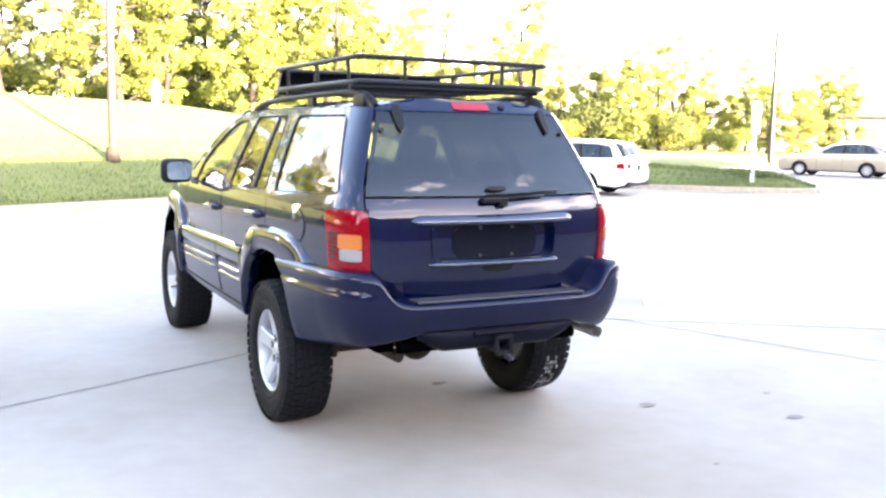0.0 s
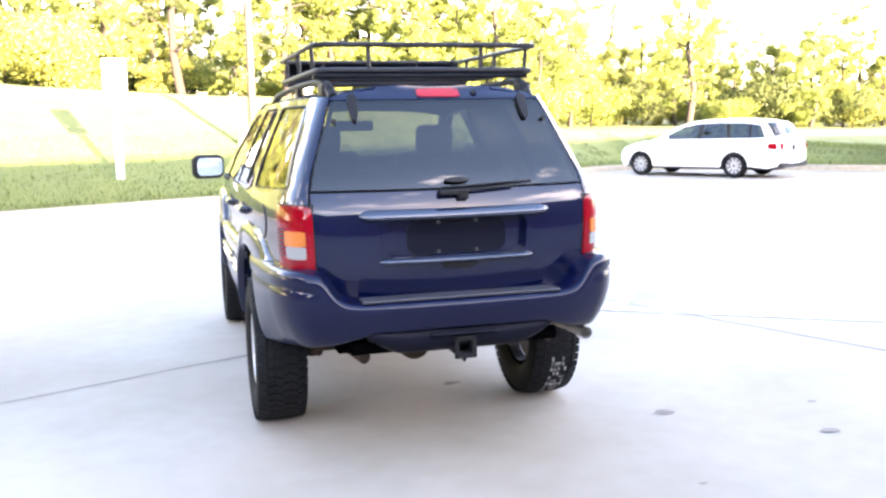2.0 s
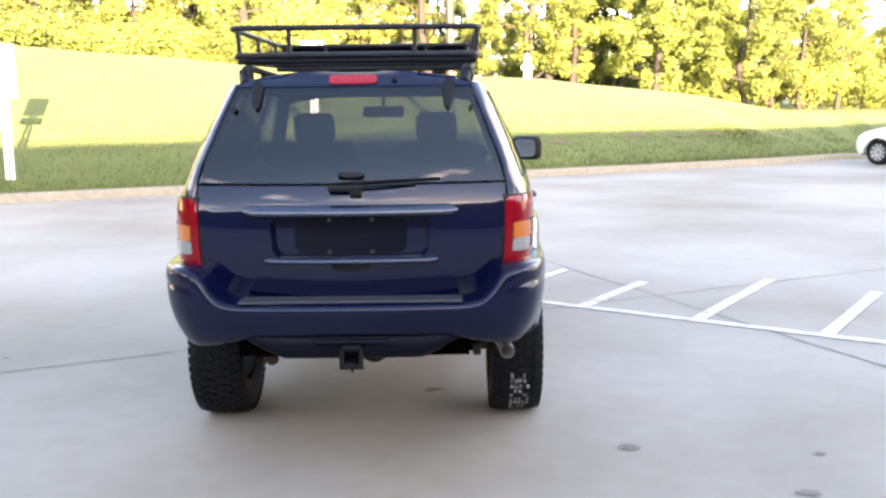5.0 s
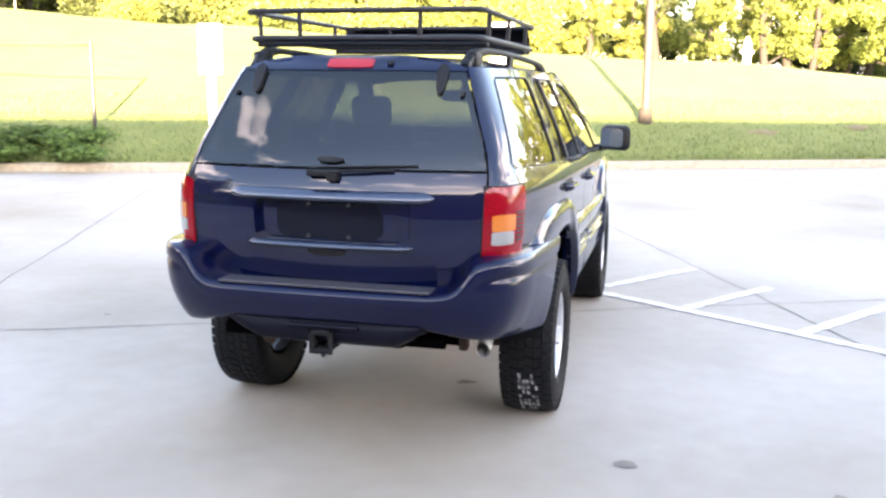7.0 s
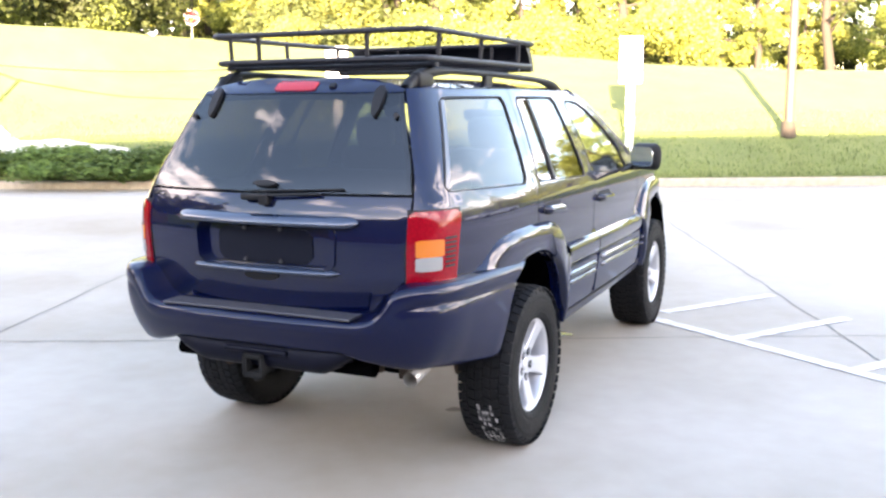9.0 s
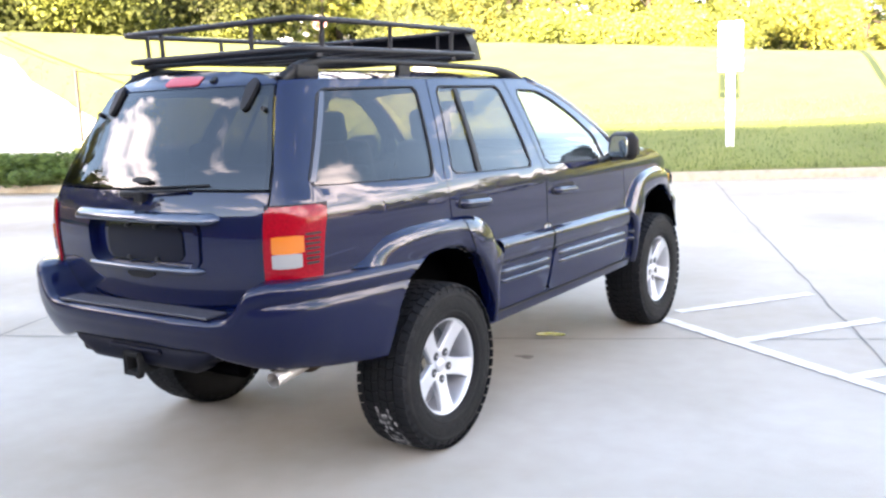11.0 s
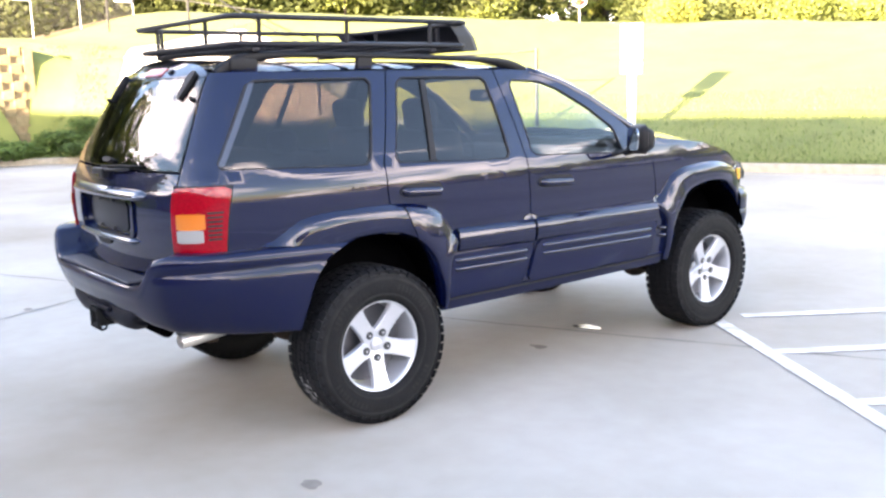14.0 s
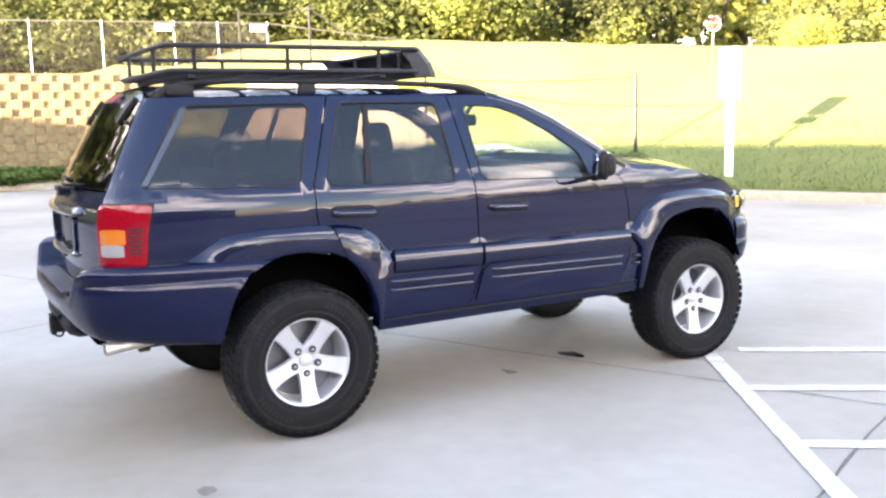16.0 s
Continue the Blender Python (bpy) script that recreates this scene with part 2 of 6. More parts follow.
# ---- mesh helpers ----
def mesh_ob(name, verts, faces, mat, parent=None, label="", smooth=True, mats=None, idx=None):
    me = bpy.data.meshes.new(name)
    me.from_pydata([tuple(v) for v in verts], [], faces)
    for m in (mats or [mat]):
        me.materials.append(m)
    if idx is not None:
        me.polygons.foreach_set("material_index", idx)
    if smooth:
        me.polygons.foreach_set("use_smooth", [True] * len(me.polygons))
    me.update()
    ob = new(name, me)
    ob.parent = parent
    if label:
        tagged(ob, label)
    return ob


def part(name, bm, mat, parent, label="", smooth=False):
    me = bpy.data.meshes.new(name)
    bmesh.ops.recalc_face_normals(bm, faces=bm.faces)
    bm.to_mesh(me)
    bm.free()
    me.materials.append(mat)
    if smooth:
        me.polygons.foreach_set("use_smooth", [True] * len(me.polygons))
        me.set_sharp_from_angle(angle=radians(38))
    ob = new(name, me)
    ob.parent = parent
    if label:
        tagged(ob, label)
    return ob


def thing(name, label, category, group="", kind="", at=None):
    e = new(name)
    e.empty_display_size = 0.2
    if at is not None:
        e.matrix_world = at
    return tagged(e, label, category, group, kind)


def box(bm, x0, x1, y0, y1, z0, z1, bevel=0.0, m=None, seg=2):
    r = bmesh.ops.create_cube(bm, size=1.0)
    vs = r["verts"]
    bmesh.ops.scale(bm, vec=(x1 - x0, y1 - y0, z1 - z0), verts=vs)
    bmesh.ops.translate(bm, vec=((x0 + x1) / 2, (y0 + y1) / 2, (z0 + z1) / 2), verts=vs)
    if m is not None:
        bmesh.ops.transform(bm, matrix=m, verts=vs)
    if bevel:
        es = list({e for v in vs for e in v.link_edges})
        bmesh.ops.bevel(bm, geom=es, offset=bevel, segments=seg, affect='EDGES', profile=0.5)
    return bm


def cyl(bm, a, b, r0, r1=None, n=14, caps=True):
    a, b = Vector(a), Vector(b)
    q = (b - a).to_track_quat('Z', 'Y').to_matrix().to_4x4()
    bmesh.ops.create_cone(bm, cap_ends=caps, segments=n, radius1=r0, radius2=r0 if r1 is None else r1, depth=(b - a).length,
                          matrix=Matrix.Translation((a + b) / 2) @ q)
    return bm


def tube(pts, r, n=8, closed=False):
    """Vertices and faces of a round tube along a line of points."""
    pts = [Vector(p) for p in pts]
    V, F = [], []
    k = len(pts)
    for i, p in enumerate(pts):
        if closed:
            d = pts[(i + 1) % k] - pts[i - 1]
        else:
            d = pts[min(i + 1, k - 1)] - pts[max(i - 1, 0)]
        d.normalize()
        u = d.cross(Vector((0, 0, 1)))
        if u.length < 0.05:
            u = d.cross(Vector((1, 0, 0)))
        u.normalize()
        w = u.cross(d)
        for j in range(n):
            a = 2 * math.pi * j / n
            V.append(p + r * (math.cos(a) * u + math.sin(a) * w))
    for i in range(k if closed else k - 1):
        for j in range(n):
            a, b = i * n + j, i * n + (j + 1) % n
            c, d = ((i + 1) % k) * n + (j + 1) % n, ((i + 1) % k) * n + j
            F.append((a, b, c, d))
    if not closed:
        F.append(tuple(range(n))[::-1])
        F.append(tuple(range((k - 1) * n, k * n)))
    return V, F


def grid_faces(nu, nv, flip=False):
    F = []
    for i in range(nu - 1):
        for j in range(nv - 1):
            f = (i * nv + j, (i + 1) * nv + j, (i + 1) * nv + j + 1, i * nv + j + 1)
            F.append(f[::-1] if flip else f)
    return F


def lerp(x, xs, ys):
    return float(np.interp(x, xs, ys))


def spline(x, xs, ys):
    """A smooth curve through the points (xs, ys), with held ends."""
    if x <= xs[0]:
        return ys[0]
    if x >= xs[-1]:
        return ys[-1]
    i = max(j for j in range(len(xs) - 1) if xs[j] <= x)
    h = xs[i + 1] - xs[i]

    def slope(k):
        if k == 0:
            return (ys[1] - ys[0]) / (xs[1] - xs[0])
        if k == len(xs) - 1:
            return (ys[-1] - ys[-2]) / (xs[-1] - xs[-2])
        a, b = (ys[k] - ys[k - 1]) / (xs[k] - xs[k - 1]), (ys[k + 1] - ys[k]) / (xs[k + 1] - xs[k])
        return 0.0 if a * b <= 0 else 2 * a * b / (a + b)
    t = (x - xs[i]) / h
    return ((2 * t**3 - 3 * t**2 + 1) * ys[i] + (t**3 - 2 * t**2 + t) * h * slope(i)
            + (-2 * t**3 + 3 * t**2) * ys[i + 1] + (t**3 - t**2) * h * slope(i + 1))


# ---- ground ----
KERB = [(-21.4, -40), (-20.9, -4), (-20.4, 1.5), (-19.3, 5.2), (-17, 7.4), (-13, 8.9), (-9, 10.25), (-5, 12.0), (0, 14.25), (5, 16.6),
        (9, 18.6), (11.6, 20.5), (14.0, 19.3), (16.6, 16.7), (19, 14.7), (20.4, 14.4), (20.9, 15.8), (20.2, 18.5), (21, 22), (26, 26.5), (40, 35), (75, 55)]
KA = np.array(KERB, float)


def rounded(line, rounds=2):
    for _ in range(rounds):
        out = [line[0]]
        for a, b in zip(line[:-1], line[1:]):
            out += [a * 0.75 + b * 0.25, a * 0.25 + b * 0.75]
        line = out + [line[-1]]
    return line


KL = np.array(rounded([np.array(p) for p in KA]))
KL = np.array([a + (b_ - a) * t for a, b_ in zip(KL[:-1], KL[1:]) for t in np.linspace(0, 1, max(1, int(np.hypot(*(b_ - a)) / 0.8)), endpoint=False)] + [KL[-1]])


def behind(x, y):
    """Distance behind the kerb line, minus on the lot."""
    p = np.array((x, y))
    a, b = KL[:-1], KL[1:]
    ab = b - a
    t = np.clip(((p - a) * ab).sum(1) / (ab * ab).sum(1), 0, 1)
    q = a + ab * t[:, None]
    dd = np.hypot(*(p - q).T)
    i = int(dd.argmin())
    side = ab[i, 0] * (p[1] - a[i, 1]) - ab[i, 1] * (p[0] - a[i, 0])
    return float(dd[i]) * (1 if side > 0 else -1)


WALL_X = lambda y: -21.75 + 0.03 * (y - 4.2)


def ground_z(x, y, d=None):
    d = behind(x, y) if d is None else d
    if d < 0.15:
        return max(-0.05, 0.16 + 0.6 * (d - 0.15))
    cap = spline(x, [-30, -24, -20, -15.5, -12, -8, -5.5, -3.5, 0, 2.8, 8, 13, 20, 60], [4.7, 4.15, 3.8, 3.52, 3.32, 3.08, 2.82, 2.65, 2.42, 2.34, 1.88, 1.0, 0.55, 0.3])
    cap -= 1.05 * min(max((-18.5 - x) / 3, 0), 1) * min(max((12 - y) / 4, 0), 1)
    steep = 0.27 + 0.6 * min(max((-15.5 - x) / 5, 0), 1) * min(max(y - 4.9, 0), 1)
    z = 0.16 + steep * max(d - 0.15, 0) + 0.05 * min(d, 1.0)
    k = 0.35
    h = min(max(0.5 + 0.5 * (cap - z) / k, 0), 1)
    z = cap * (1 - h) + z * h - k * h * (1 - h)
    z += 0.022 * max(d - 13, 0) if d < 60 else 0.022 * 47
    z -= min(max((-4 - x) / 8, 0), 1) * min(0.11 * max(d - 18, 0), 1.8)
    if x < -17 and y < 9:
        f = min(max((WALL_X(y) - 0.15 - x) / 0.1, 0), 1) * min(max((4.8 - y) / 0.1, 0), 1)
        low = min(z, 0.2)
        if y < 4.8:
            z = low * (1 - f) + (2.95 + 0.04 * max(WALL_X(y) - x, 0)) * f
    return z + 0.05 * noise.noise((x * 0.3, y * 0.3, 0)) * min(d, 2)


def verge_depth(x):
    return 3.2 if x < 8.5 else 1.0


def ground_sheet():
    xs = np.unique(np.concatenate([np.linspace(-400, -60, 12), np.linspace(-60, -26, 18), np.arange(-26, 24, 0.6), np.linspace(24, 80, 26), np.linspace(80, 400, 12)]))
    ys = np.unique(np.concatenate([np.linspace(-300, -45, 10), np.linspace(-45, -2, 16), np.arange(-2, 30, 0.6), np.linspace(30, 80, 26), np.linspace(80, 600, 14)]))
    V = []
    for x in xs:
        for y in ys:
            d = behind(x, y)
            V.append((x, y, ground_z(x, y, d) - (0.45 if d < verge_depth(x) - 0.9 and d > -3 else 0.0)))
    return mesh_ob("ground", V, grid_faces(len(xs), len(ys)), M["grass"])


tagged(ground_sheet(), "grassy bank rising behind the parking lot, mown", "ground", kind="structure")

# the concrete lot, bounded by the kerb line
lot = [(x, y, 0.0) for x, y in KL] + [(90, 55, 0), (90, -60, 0), (-21.4, -60, 0)]
lot_ob = mesh_ob("pavement", lot, [tuple(range(len(lot)))[::-1]], M["concrete"], smooth=False)
tagged(lot_ob, "pale broom-finished concrete parking lot with faint stains", "pavement", kind="structure")

# kerb: a swept profile, upstand 0.15 m
prof = [(-0.45, 0.004), (-0.02, 0.006), (0.0, 0.12), (0.03, 0.15), (0.15, 0.155), (0.16, 0.05)]
KV = []
for i, p in enumerate(KL):
    d = KL[min(i + 1, len(KL) - 1)] - KL[max(i - 1, 0)]
    d = d / np.hypot(*d)
    nrm = np.array((-d[1], d[0]))
    KV += [(p[0] + nrm[0] * o, p[1] + nrm[1] * o, z) for o, z in prof]
tagged(mesh_ob("kerb", KV, grid_faces(len(KL), len(prof), True), M["kerb"], smooth=False), "cast concrete kerb and gutter round the lot", "kerb", kind="structure")


VV = []
VROWS = 12
for i, p in enumerate(KL):
    d = KL[min(i + 1, len(KL) - 1)] - KL[max(i - 1, 0)]
    d = d / np.hypot(*d)
    nrm = np.array((-d[1], d[0]))
    for j in range(VROWS):
        o = 0.14 + (verge_depth(p[0]) - 0.14) * j / (VROWS - 1)
        q = p + nrm * o
        VV.append((q[0], q[1], ground_z(q[0], q[1], o) + 0.01 - (0.3 if j == VROWS - 1 else 0)))
tagged(mesh_ob("verge", VV, grid_faces(len(KL), VROWS, True), M["grass"]), "green grass verge behind the kerb", "grass", kind="structure")


def strip(name, pts, width, mat, z, label, category, wobble=0.0, group="", kind=""):
    """A thin flat strip along a line of ground points."""
    pts = [Vector((x, y, 0)) for x, y in pts]
    V, F = [], []
    path = []
    for a, b in zip(pts[:-1], pts[1:]):
        k = max(2, int((b - a).length / 0.12)) if wobble else 2
        path += [a.lerp(b, i / k) for i in range(k)]
    path.append(pts[-1])
    for i, p in enumerate(path):
        d = (path[min(i + 1, len(path) - 1)] - path[max(i - 1, 0)]).normalized()
        s = Vector((-d.y, d.x, 0))
        j = noise.noise((p.x * 2.3, p.y * 2.3, 4.0)) * wobble
        wv = width * (1 + min(0.6, wobble * 30) * noise.noise((p.x * 5, p.y * 5, 9)))
        V += [p + s * (j - wv / 2) + Vector((0, 0, z)), p + s * (j + wv / 2) + Vector((0, 0, z))]
    F = [(2 * i, 2 * i + 2, 2 * i + 3, 2 * i + 1)[::-1] for i in range(len(path) - 1)]
    return tagged(mesh_ob(name, V, F, mat, smooth=False), label, category, group, kind)


# slab joints and the hairline crack
for pts in ([(-9, -2.2), (-4.1, -0.05), (0.45, 2.0), (2.3, 2.87), (9, 5.9)], [(-1.95, 12.9), (-0.6, 9.5), (0.54, 6.72), (2.4, 2.25), (4.3, -2.3)],
            [(-6.9, 9.1), (-4.58, 3.34), (-3.4, 0.3), (-2.3, -2.2)]):
    strip("slab_joint", pts, 0.014, M["joint"], 0.004, "dark weathered joint between concrete slabs", "joint", 0.02, kind="structure")

# painted lines: one long stripe and the slanted bay strokes along it
lines = [((0.72, 2.89), (5.2, 0.0))]
for x, y, reach in ((0.86, 3.06, 0.72), (1.50, 2.44, 0.68), (2.28, 1.94, 1.08), (3.05, 1.44, 1.0), (3.82, 0.95, 1.0), (4.60, 0.45, 1.0)):
    lines.append(((x, y), (x + reach, y + 1.40 * reach)))
for a, b in lines:
    strip("parking_line", [a, b], 0.10, M["line"], 0.006, "worn white painted parking line on concrete", "parking line", 0.003, "parking lines")

# small stains and a flat chip on the slab
def blot(name, x, y, r, mat, label, z=0.005):
    V = [(x, y, z)]
    for i in range(16):
        a = 2 * math.pi * i / 16
        q = r * (0.75 + 0.5 * noise.noise((x + math.cos(a), y + math.sin(a), 2.0)))
        V.append((x + q * math.cos(a) * 1.5, y + q * math.sin(a), z))
    return tagged(mesh_ob(name, V, [(0, i + 1, (i + 1) % 16 + 1) for i in range(16)], mat, smooth=False), label, "stain", "stains")


M["stain"] = material("oil_stain", (0.23, 0.205, 0.175), 0.85, spec=0.15, vary=0.6, scale=20, dark=(0.16, 0.14, 0.12))
blot("oil_stain", 0.31, 2.075, 0.08, M["wet"], "wet oily stain on the concrete under the car")
for x, y, r in ((0.425, 1.495, 0.05), (0.31, 0.27, 0.045), (1.24, -0.66, 0.05), (1.88, -1.19, 0.05), (2.11, -0.76, 0.025), (-3.1, -0.6, 0.04), (-2.5, 1.05, 0.03), (0.9, -1.6, 0.02)):
    blot("oil_stain", x, y, r, M["stain"], "small dark oil stain on the concrete")


# ---- the building behind the camera, whose shadow lies over the lot ----
def shop_building():
    b = thing("shop_building", "low brick and panel shop building with a flat roof", "building")
    ang = math.degrees(math.atan2(0.45, 1.0))
    b.matrix_world = pose(0, -13.2, 0, 0, 0, ang)
    part("wall", box(bmesh.new(), -45, 45, -16, 0, -0.05, 1.0), M["wall_b"], b, "red-brown brick base")
    part("upper_wall", box(bmesh.new(), -45, 45, -16.0, -0.08, 1.0, 4.9), M["wall_p"], b, "grey metal panel")
    part("parapet", box(bmesh.new(), -45.2, 45.2, -16.2, 0.15, 4.9, 5.35), M["roof_b"], b)
    return b


shop_building()


# ---- trees ----
def leaf_cloud(rng, blobs, count, size):
    """Many small bent leaf clumps scattered in a set of soft blobs."""
    B = np.array(blobs)
    wts = B[:, 3]**2 / (B[:, 3]**2).sum()
    at = B[rng.choice(len(B), size=count, p=wts)]
    unit = lambda a: a / np.linalg.norm(a, axis=1, keepdims=True)
    v = unit(rng.normal(size=(count, 3)))
    c = at[:, :3] + v * (at[:, 3] * (0.25 + 0.95 * rng.random(count)**0.7))[:, None] * np.array((1, 1, 0.8))
    nrm = unit(v + rng.normal(size=(count, 3)) * 0.6)
    u = unit(np.cross(nrm, (0.1, 0.2, 1.0)))
    w = np.cross(nrm, u)
    s = (size * (0.6 + 0.8 * rng.random(count)))[:, None]
    V = np.stack([c - u * s, c + u * s * 0.8 + nrm * s * 0.2, c + w * s * 1.3], 1).reshape(-1, 3)
    return V.tolist(), np.arange(3 * count).reshape(-1, 3).tolist()


def make_tree(seed, height, crown, low, mat, label, leaves=2600, size=0.26, pine=False):
    rng = np.random.default_rng(seed)
    t = thing("tree", label, "tree", "woodland edge")
    V, F = [], []

    def limb(a, b, r0, r1):
        v, f = [], []
        n = 7
        d = Vector(b) - Vector(a)
        q = d.to_track_quat('Z', 'Y').to_matrix()
        mid = Vector(a).lerp(Vector(b), 0.5) + Vector(rng.normal(size=3)) * 0.05 * d.length
        for p, r in ((Vector(a), r0), (mid, (r0 + r1) / 2), (Vector(b), r1)):
            v += [p + q @ Vector((r * math.cos(6.2832 * j / n), r * math.sin(6.2832 * j / n), 0)) for j in range(n)]
        for i in range(2):
            f += [(i * n + j, i * n + (j + 1) % n, (i + 1) * n + (j + 1) % n, (i + 1) * n + j) for j in range(n)]
        k = len(V)
        V.extend(v)
        F.extend(tuple(x + k for x in g) for g in f)
    top = Vector((rng.normal() * 0.3, rng.normal() * 0.3, height * 0.9))
    limb((0, 0, -0.3), top * 0.5 + Vector((0.1, 0, 0)), height * 0.022, height * 0.014)
    limb(top * 0.5 + Vector((0.1, 0, 0)), top, height * 0.014, 0.03)
    blobs = []
    for i in range(15 if not pine else 18):
        f = low + (1 - low) * (i + 0.5) / (15 if not pine else 18)
        z = height * f
        reach = crown * (math.sin(math.pi * min(max((f - low) / (1 - low) * 0.85 + 0.12, 0), 1))**0.7 if not pine else (1.12 - (f - low) / (1 - low)) * 1.0)
        a = i * 2.4 + rng.random()
        tip = Vector((math.cos(a), math.sin(a), 0)) * reach * (0.5 + 0.4 * rng.random())
        tip.z = z + height * 0.03 * rng.normal()
        limb((top.x * f, top.y * f, z - height * 0.07), tip, height * 0.007, 0.02)
        for b in range(6):
            o = rng.normal(size=3) * crown * 0.17 * (0.7 if pine else 1)
            f2 = 0.25 + 0.85 * rng.random()
            blobs.append((tip.x * f2 + o[0], tip.y * f2 + o[1], tip.z + o[2] * 0.9, crown * (0.07 + 0.15 * rng.random()**1.5) * (0.75 if pine else 1)))
    mesh_ob("trunk", V, F, M["bark"], t)
    LV, LF = leaf_cloud(rng, blobs, leaves, size)
    mesh_ob("crown", LV, LF, mat, t, smooth=False)
    return t


TREES = [make_tree(1, 13, 3.6, 0.18, M["leaf"], "tall leafy green tree at the wood's edge", 13000, 0.092),
         make_tree(2, 10, 3.2, 0.08, M["leaf"], "broad leafy green tree at the wood's edge", 13000, 0.092),
         make_tree(3, 16, 3.4, 0.22, M["leaf_shaded"], "tall dark green pine at the wood's edge, leaves darkened for shade", 12000, 0.085, True),
         make_tree(4, 8, 3.0, 0.03, M["leaf_yellow"], "yellow-green young tree at the wood's edge", 12500, 0.086),
         make_tree(5, 12, 3.8, 0.12, M["leaf_shaded"], "dense green tree at the wood's edge, leaves darkened for shade", 14000, 0.086),
         make_tree(6, 14, 1.9, 0.30, M["leaf"], "slender open-crowned young tree with bare trunk", 6500, 0.082)]


STOP_AT = (-29.4, 34.2)


def in_way(x, y, r=2.6):
    """Whether a place lies on the open line between the lot and the stop sign."""
    a, b = Vector((4.0, -2.6)), Vector(STOP_AT)
    t = min(max((Vector((x, y)) - a).dot(b - a) / (b - a).length_squared, 0), 1)
    return (Vector((x, y)) - a.lerp(b, t)).length < r


def plant(k, x, y, s, yaw):
    if in_way(x, y, 4.4):
        return
    z = ground_z(x, y) - 0.1
    copy_thing(TREES[k], Matrix.Translation((x, y, z)) @ Matrix.Rotation(yaw, 4, 'Z') @ Matrix.Scale(s, 4))


rng = np.random.default_rng(11)
# the wood's edge, by bearing from the lot in degrees left of north
for i in range(156):
    bearing = -62 + 190 * (i + rng.random() * 0.8) / 156
    left = bearing > 8
    dist = (46 if left else (56 if bearing > -22 else 74)) + rng.random() * 16 + (10 if bearing < -25 else 0)
    if bearing < -44:
        dist = 112 + rng.random() * 20
    if bearing > 62:
        dist = 41 + rng.random() * 12
    open_wood = 34 < bearing < 56
    if open_wood:
        dist = 57 + rng.random() * 12
    x, y = -dist * math.sin(radians(bearing)), -4 + dist * math.cos(radians(bearing))
    if bearing > 62:
        y = max(y, -34)
    # left of here the wood's shade is put in by the darkened leaf
    dense = bearing > 56
    k = int(rng.choice(6, p=(0.12, 0.08, 0.1, 0.0, 0.7, 0.0) if dense else (0.32, 0.36, 0.0, 0.32, 0.0, 0.0) if bearing < -8 else (0.40, 0.32, 0.03, 0.22, 0.03, 0.0) if not open_wood else (0.14, 0.04, 0.1, 0.1, 0.02, 0.6)))
    s = (0.8 + 0.35 * rng.random()) * (1.0 if bearing > -22 else 0.78 if bearing > -31 else 0.66) * (1.15 if bearing > 72 else 1.0)
    plant(k, x, y, s, rng.random() * 6.28)
# more of the far wood beyond the drive
for i in range(46):
    bearing = -8 - 42 * (i + rng.random()) / 46
    dist = 76 + rng.random() * 22
    size = 0.80 + 0.2 * rng.random() if bearing > -20 else 0.66 + 0.2 * rng.random() if bearing > -31 else 0.58 + 0.16 * rng.random()
    plant(int(rng.choice(5, p=(0.26, 0.40, 0.0, 0.34, 0.0))), -dist * math.sin(radians(bearing)), -4 + dist * math.cos(radians(bearing)), size, rng.random() * 6.28)
# two that stand out over the far wood
for bearing, dist, k, size in ((-30.5, 72, 0, 1.0), (-23.4, 70, 0, 0.68)):
    plant(k, -dist * math.sin(radians(bearing)), -4 + dist * math.cos(radians(bearing)), size, bearing)
# a second, closer-set row behind the chain-link fence, nearly all in the shade-darkened leaf
for i in range(20):
    y = -26 + i * 2.6 + rng.random()
    plant(int(rng.choice(5, p=(0.04, 0.03, 0.0, 0.0, 0.93))), -42 - rng.random() * 5 + 0.12 * y, y, 0.7 + 0.3 * rng.random(), rng.random() * 6.28)
# trees close behind the stop sign
for k, a, b, s in ((4, 9.0, -4.5, 0.9), (1, 8.0, 0.3, 0.85), (0, 9.5, 4.2, 0.9), (4, 12.0, 1.5, 1.0), (1, 16.0, -3.0, 1.0), (1, 17.0, 3.5, 1.0), (3, 14.0, 0.0, 1.2), (0, 20.0, 0.0, 1.0)):
    plant(k, STOP_AT[0] - 0.672 * a + 0.74 * b, STOP_AT[1] + 0.74 * a + 0.672 * b, s, 2.0 * b)
for tr in TREES:
    tr.matrix_world = pose(-30 + 14 * TREES.index(tr), 78, 3.5)


# ---- posts, signs, poles ----
def sign_post(x, y, label):
    s = thing("road_sign", label, "sign", "sign posts", at=pose(x, y, ground_z(x, y) - 0.05, 0, 0, 12))
    for o in (-0.045, 0.045):
        part("post", box(bmesh.new(), o - 0.032, o + 0.032, -0.02, 0.02, 0, 2.38, 0.004), M["white_metal"], s)
    # plain white stands in for the sun's glare on the plates
    part("plate", box(bmesh.new(), -0.225, 0.225, -0.04, -0.02, 1.78, 2.43, 0.012), M["white_metal"], s, "white plate, sun glare put into its colour")
    part("lower_plate", box(bmesh.new(), -0.225, 0.225, -0.04, -0.02, 1.50, 1.74, 0.012), M["white_metal"], s, "small white plate")
    return s


sign_post(-2.26, 14.72, "white sign plate on twin posts in grass")
sign_post(-7.33, 11.75, "white sign plate on twin posts behind kerb")


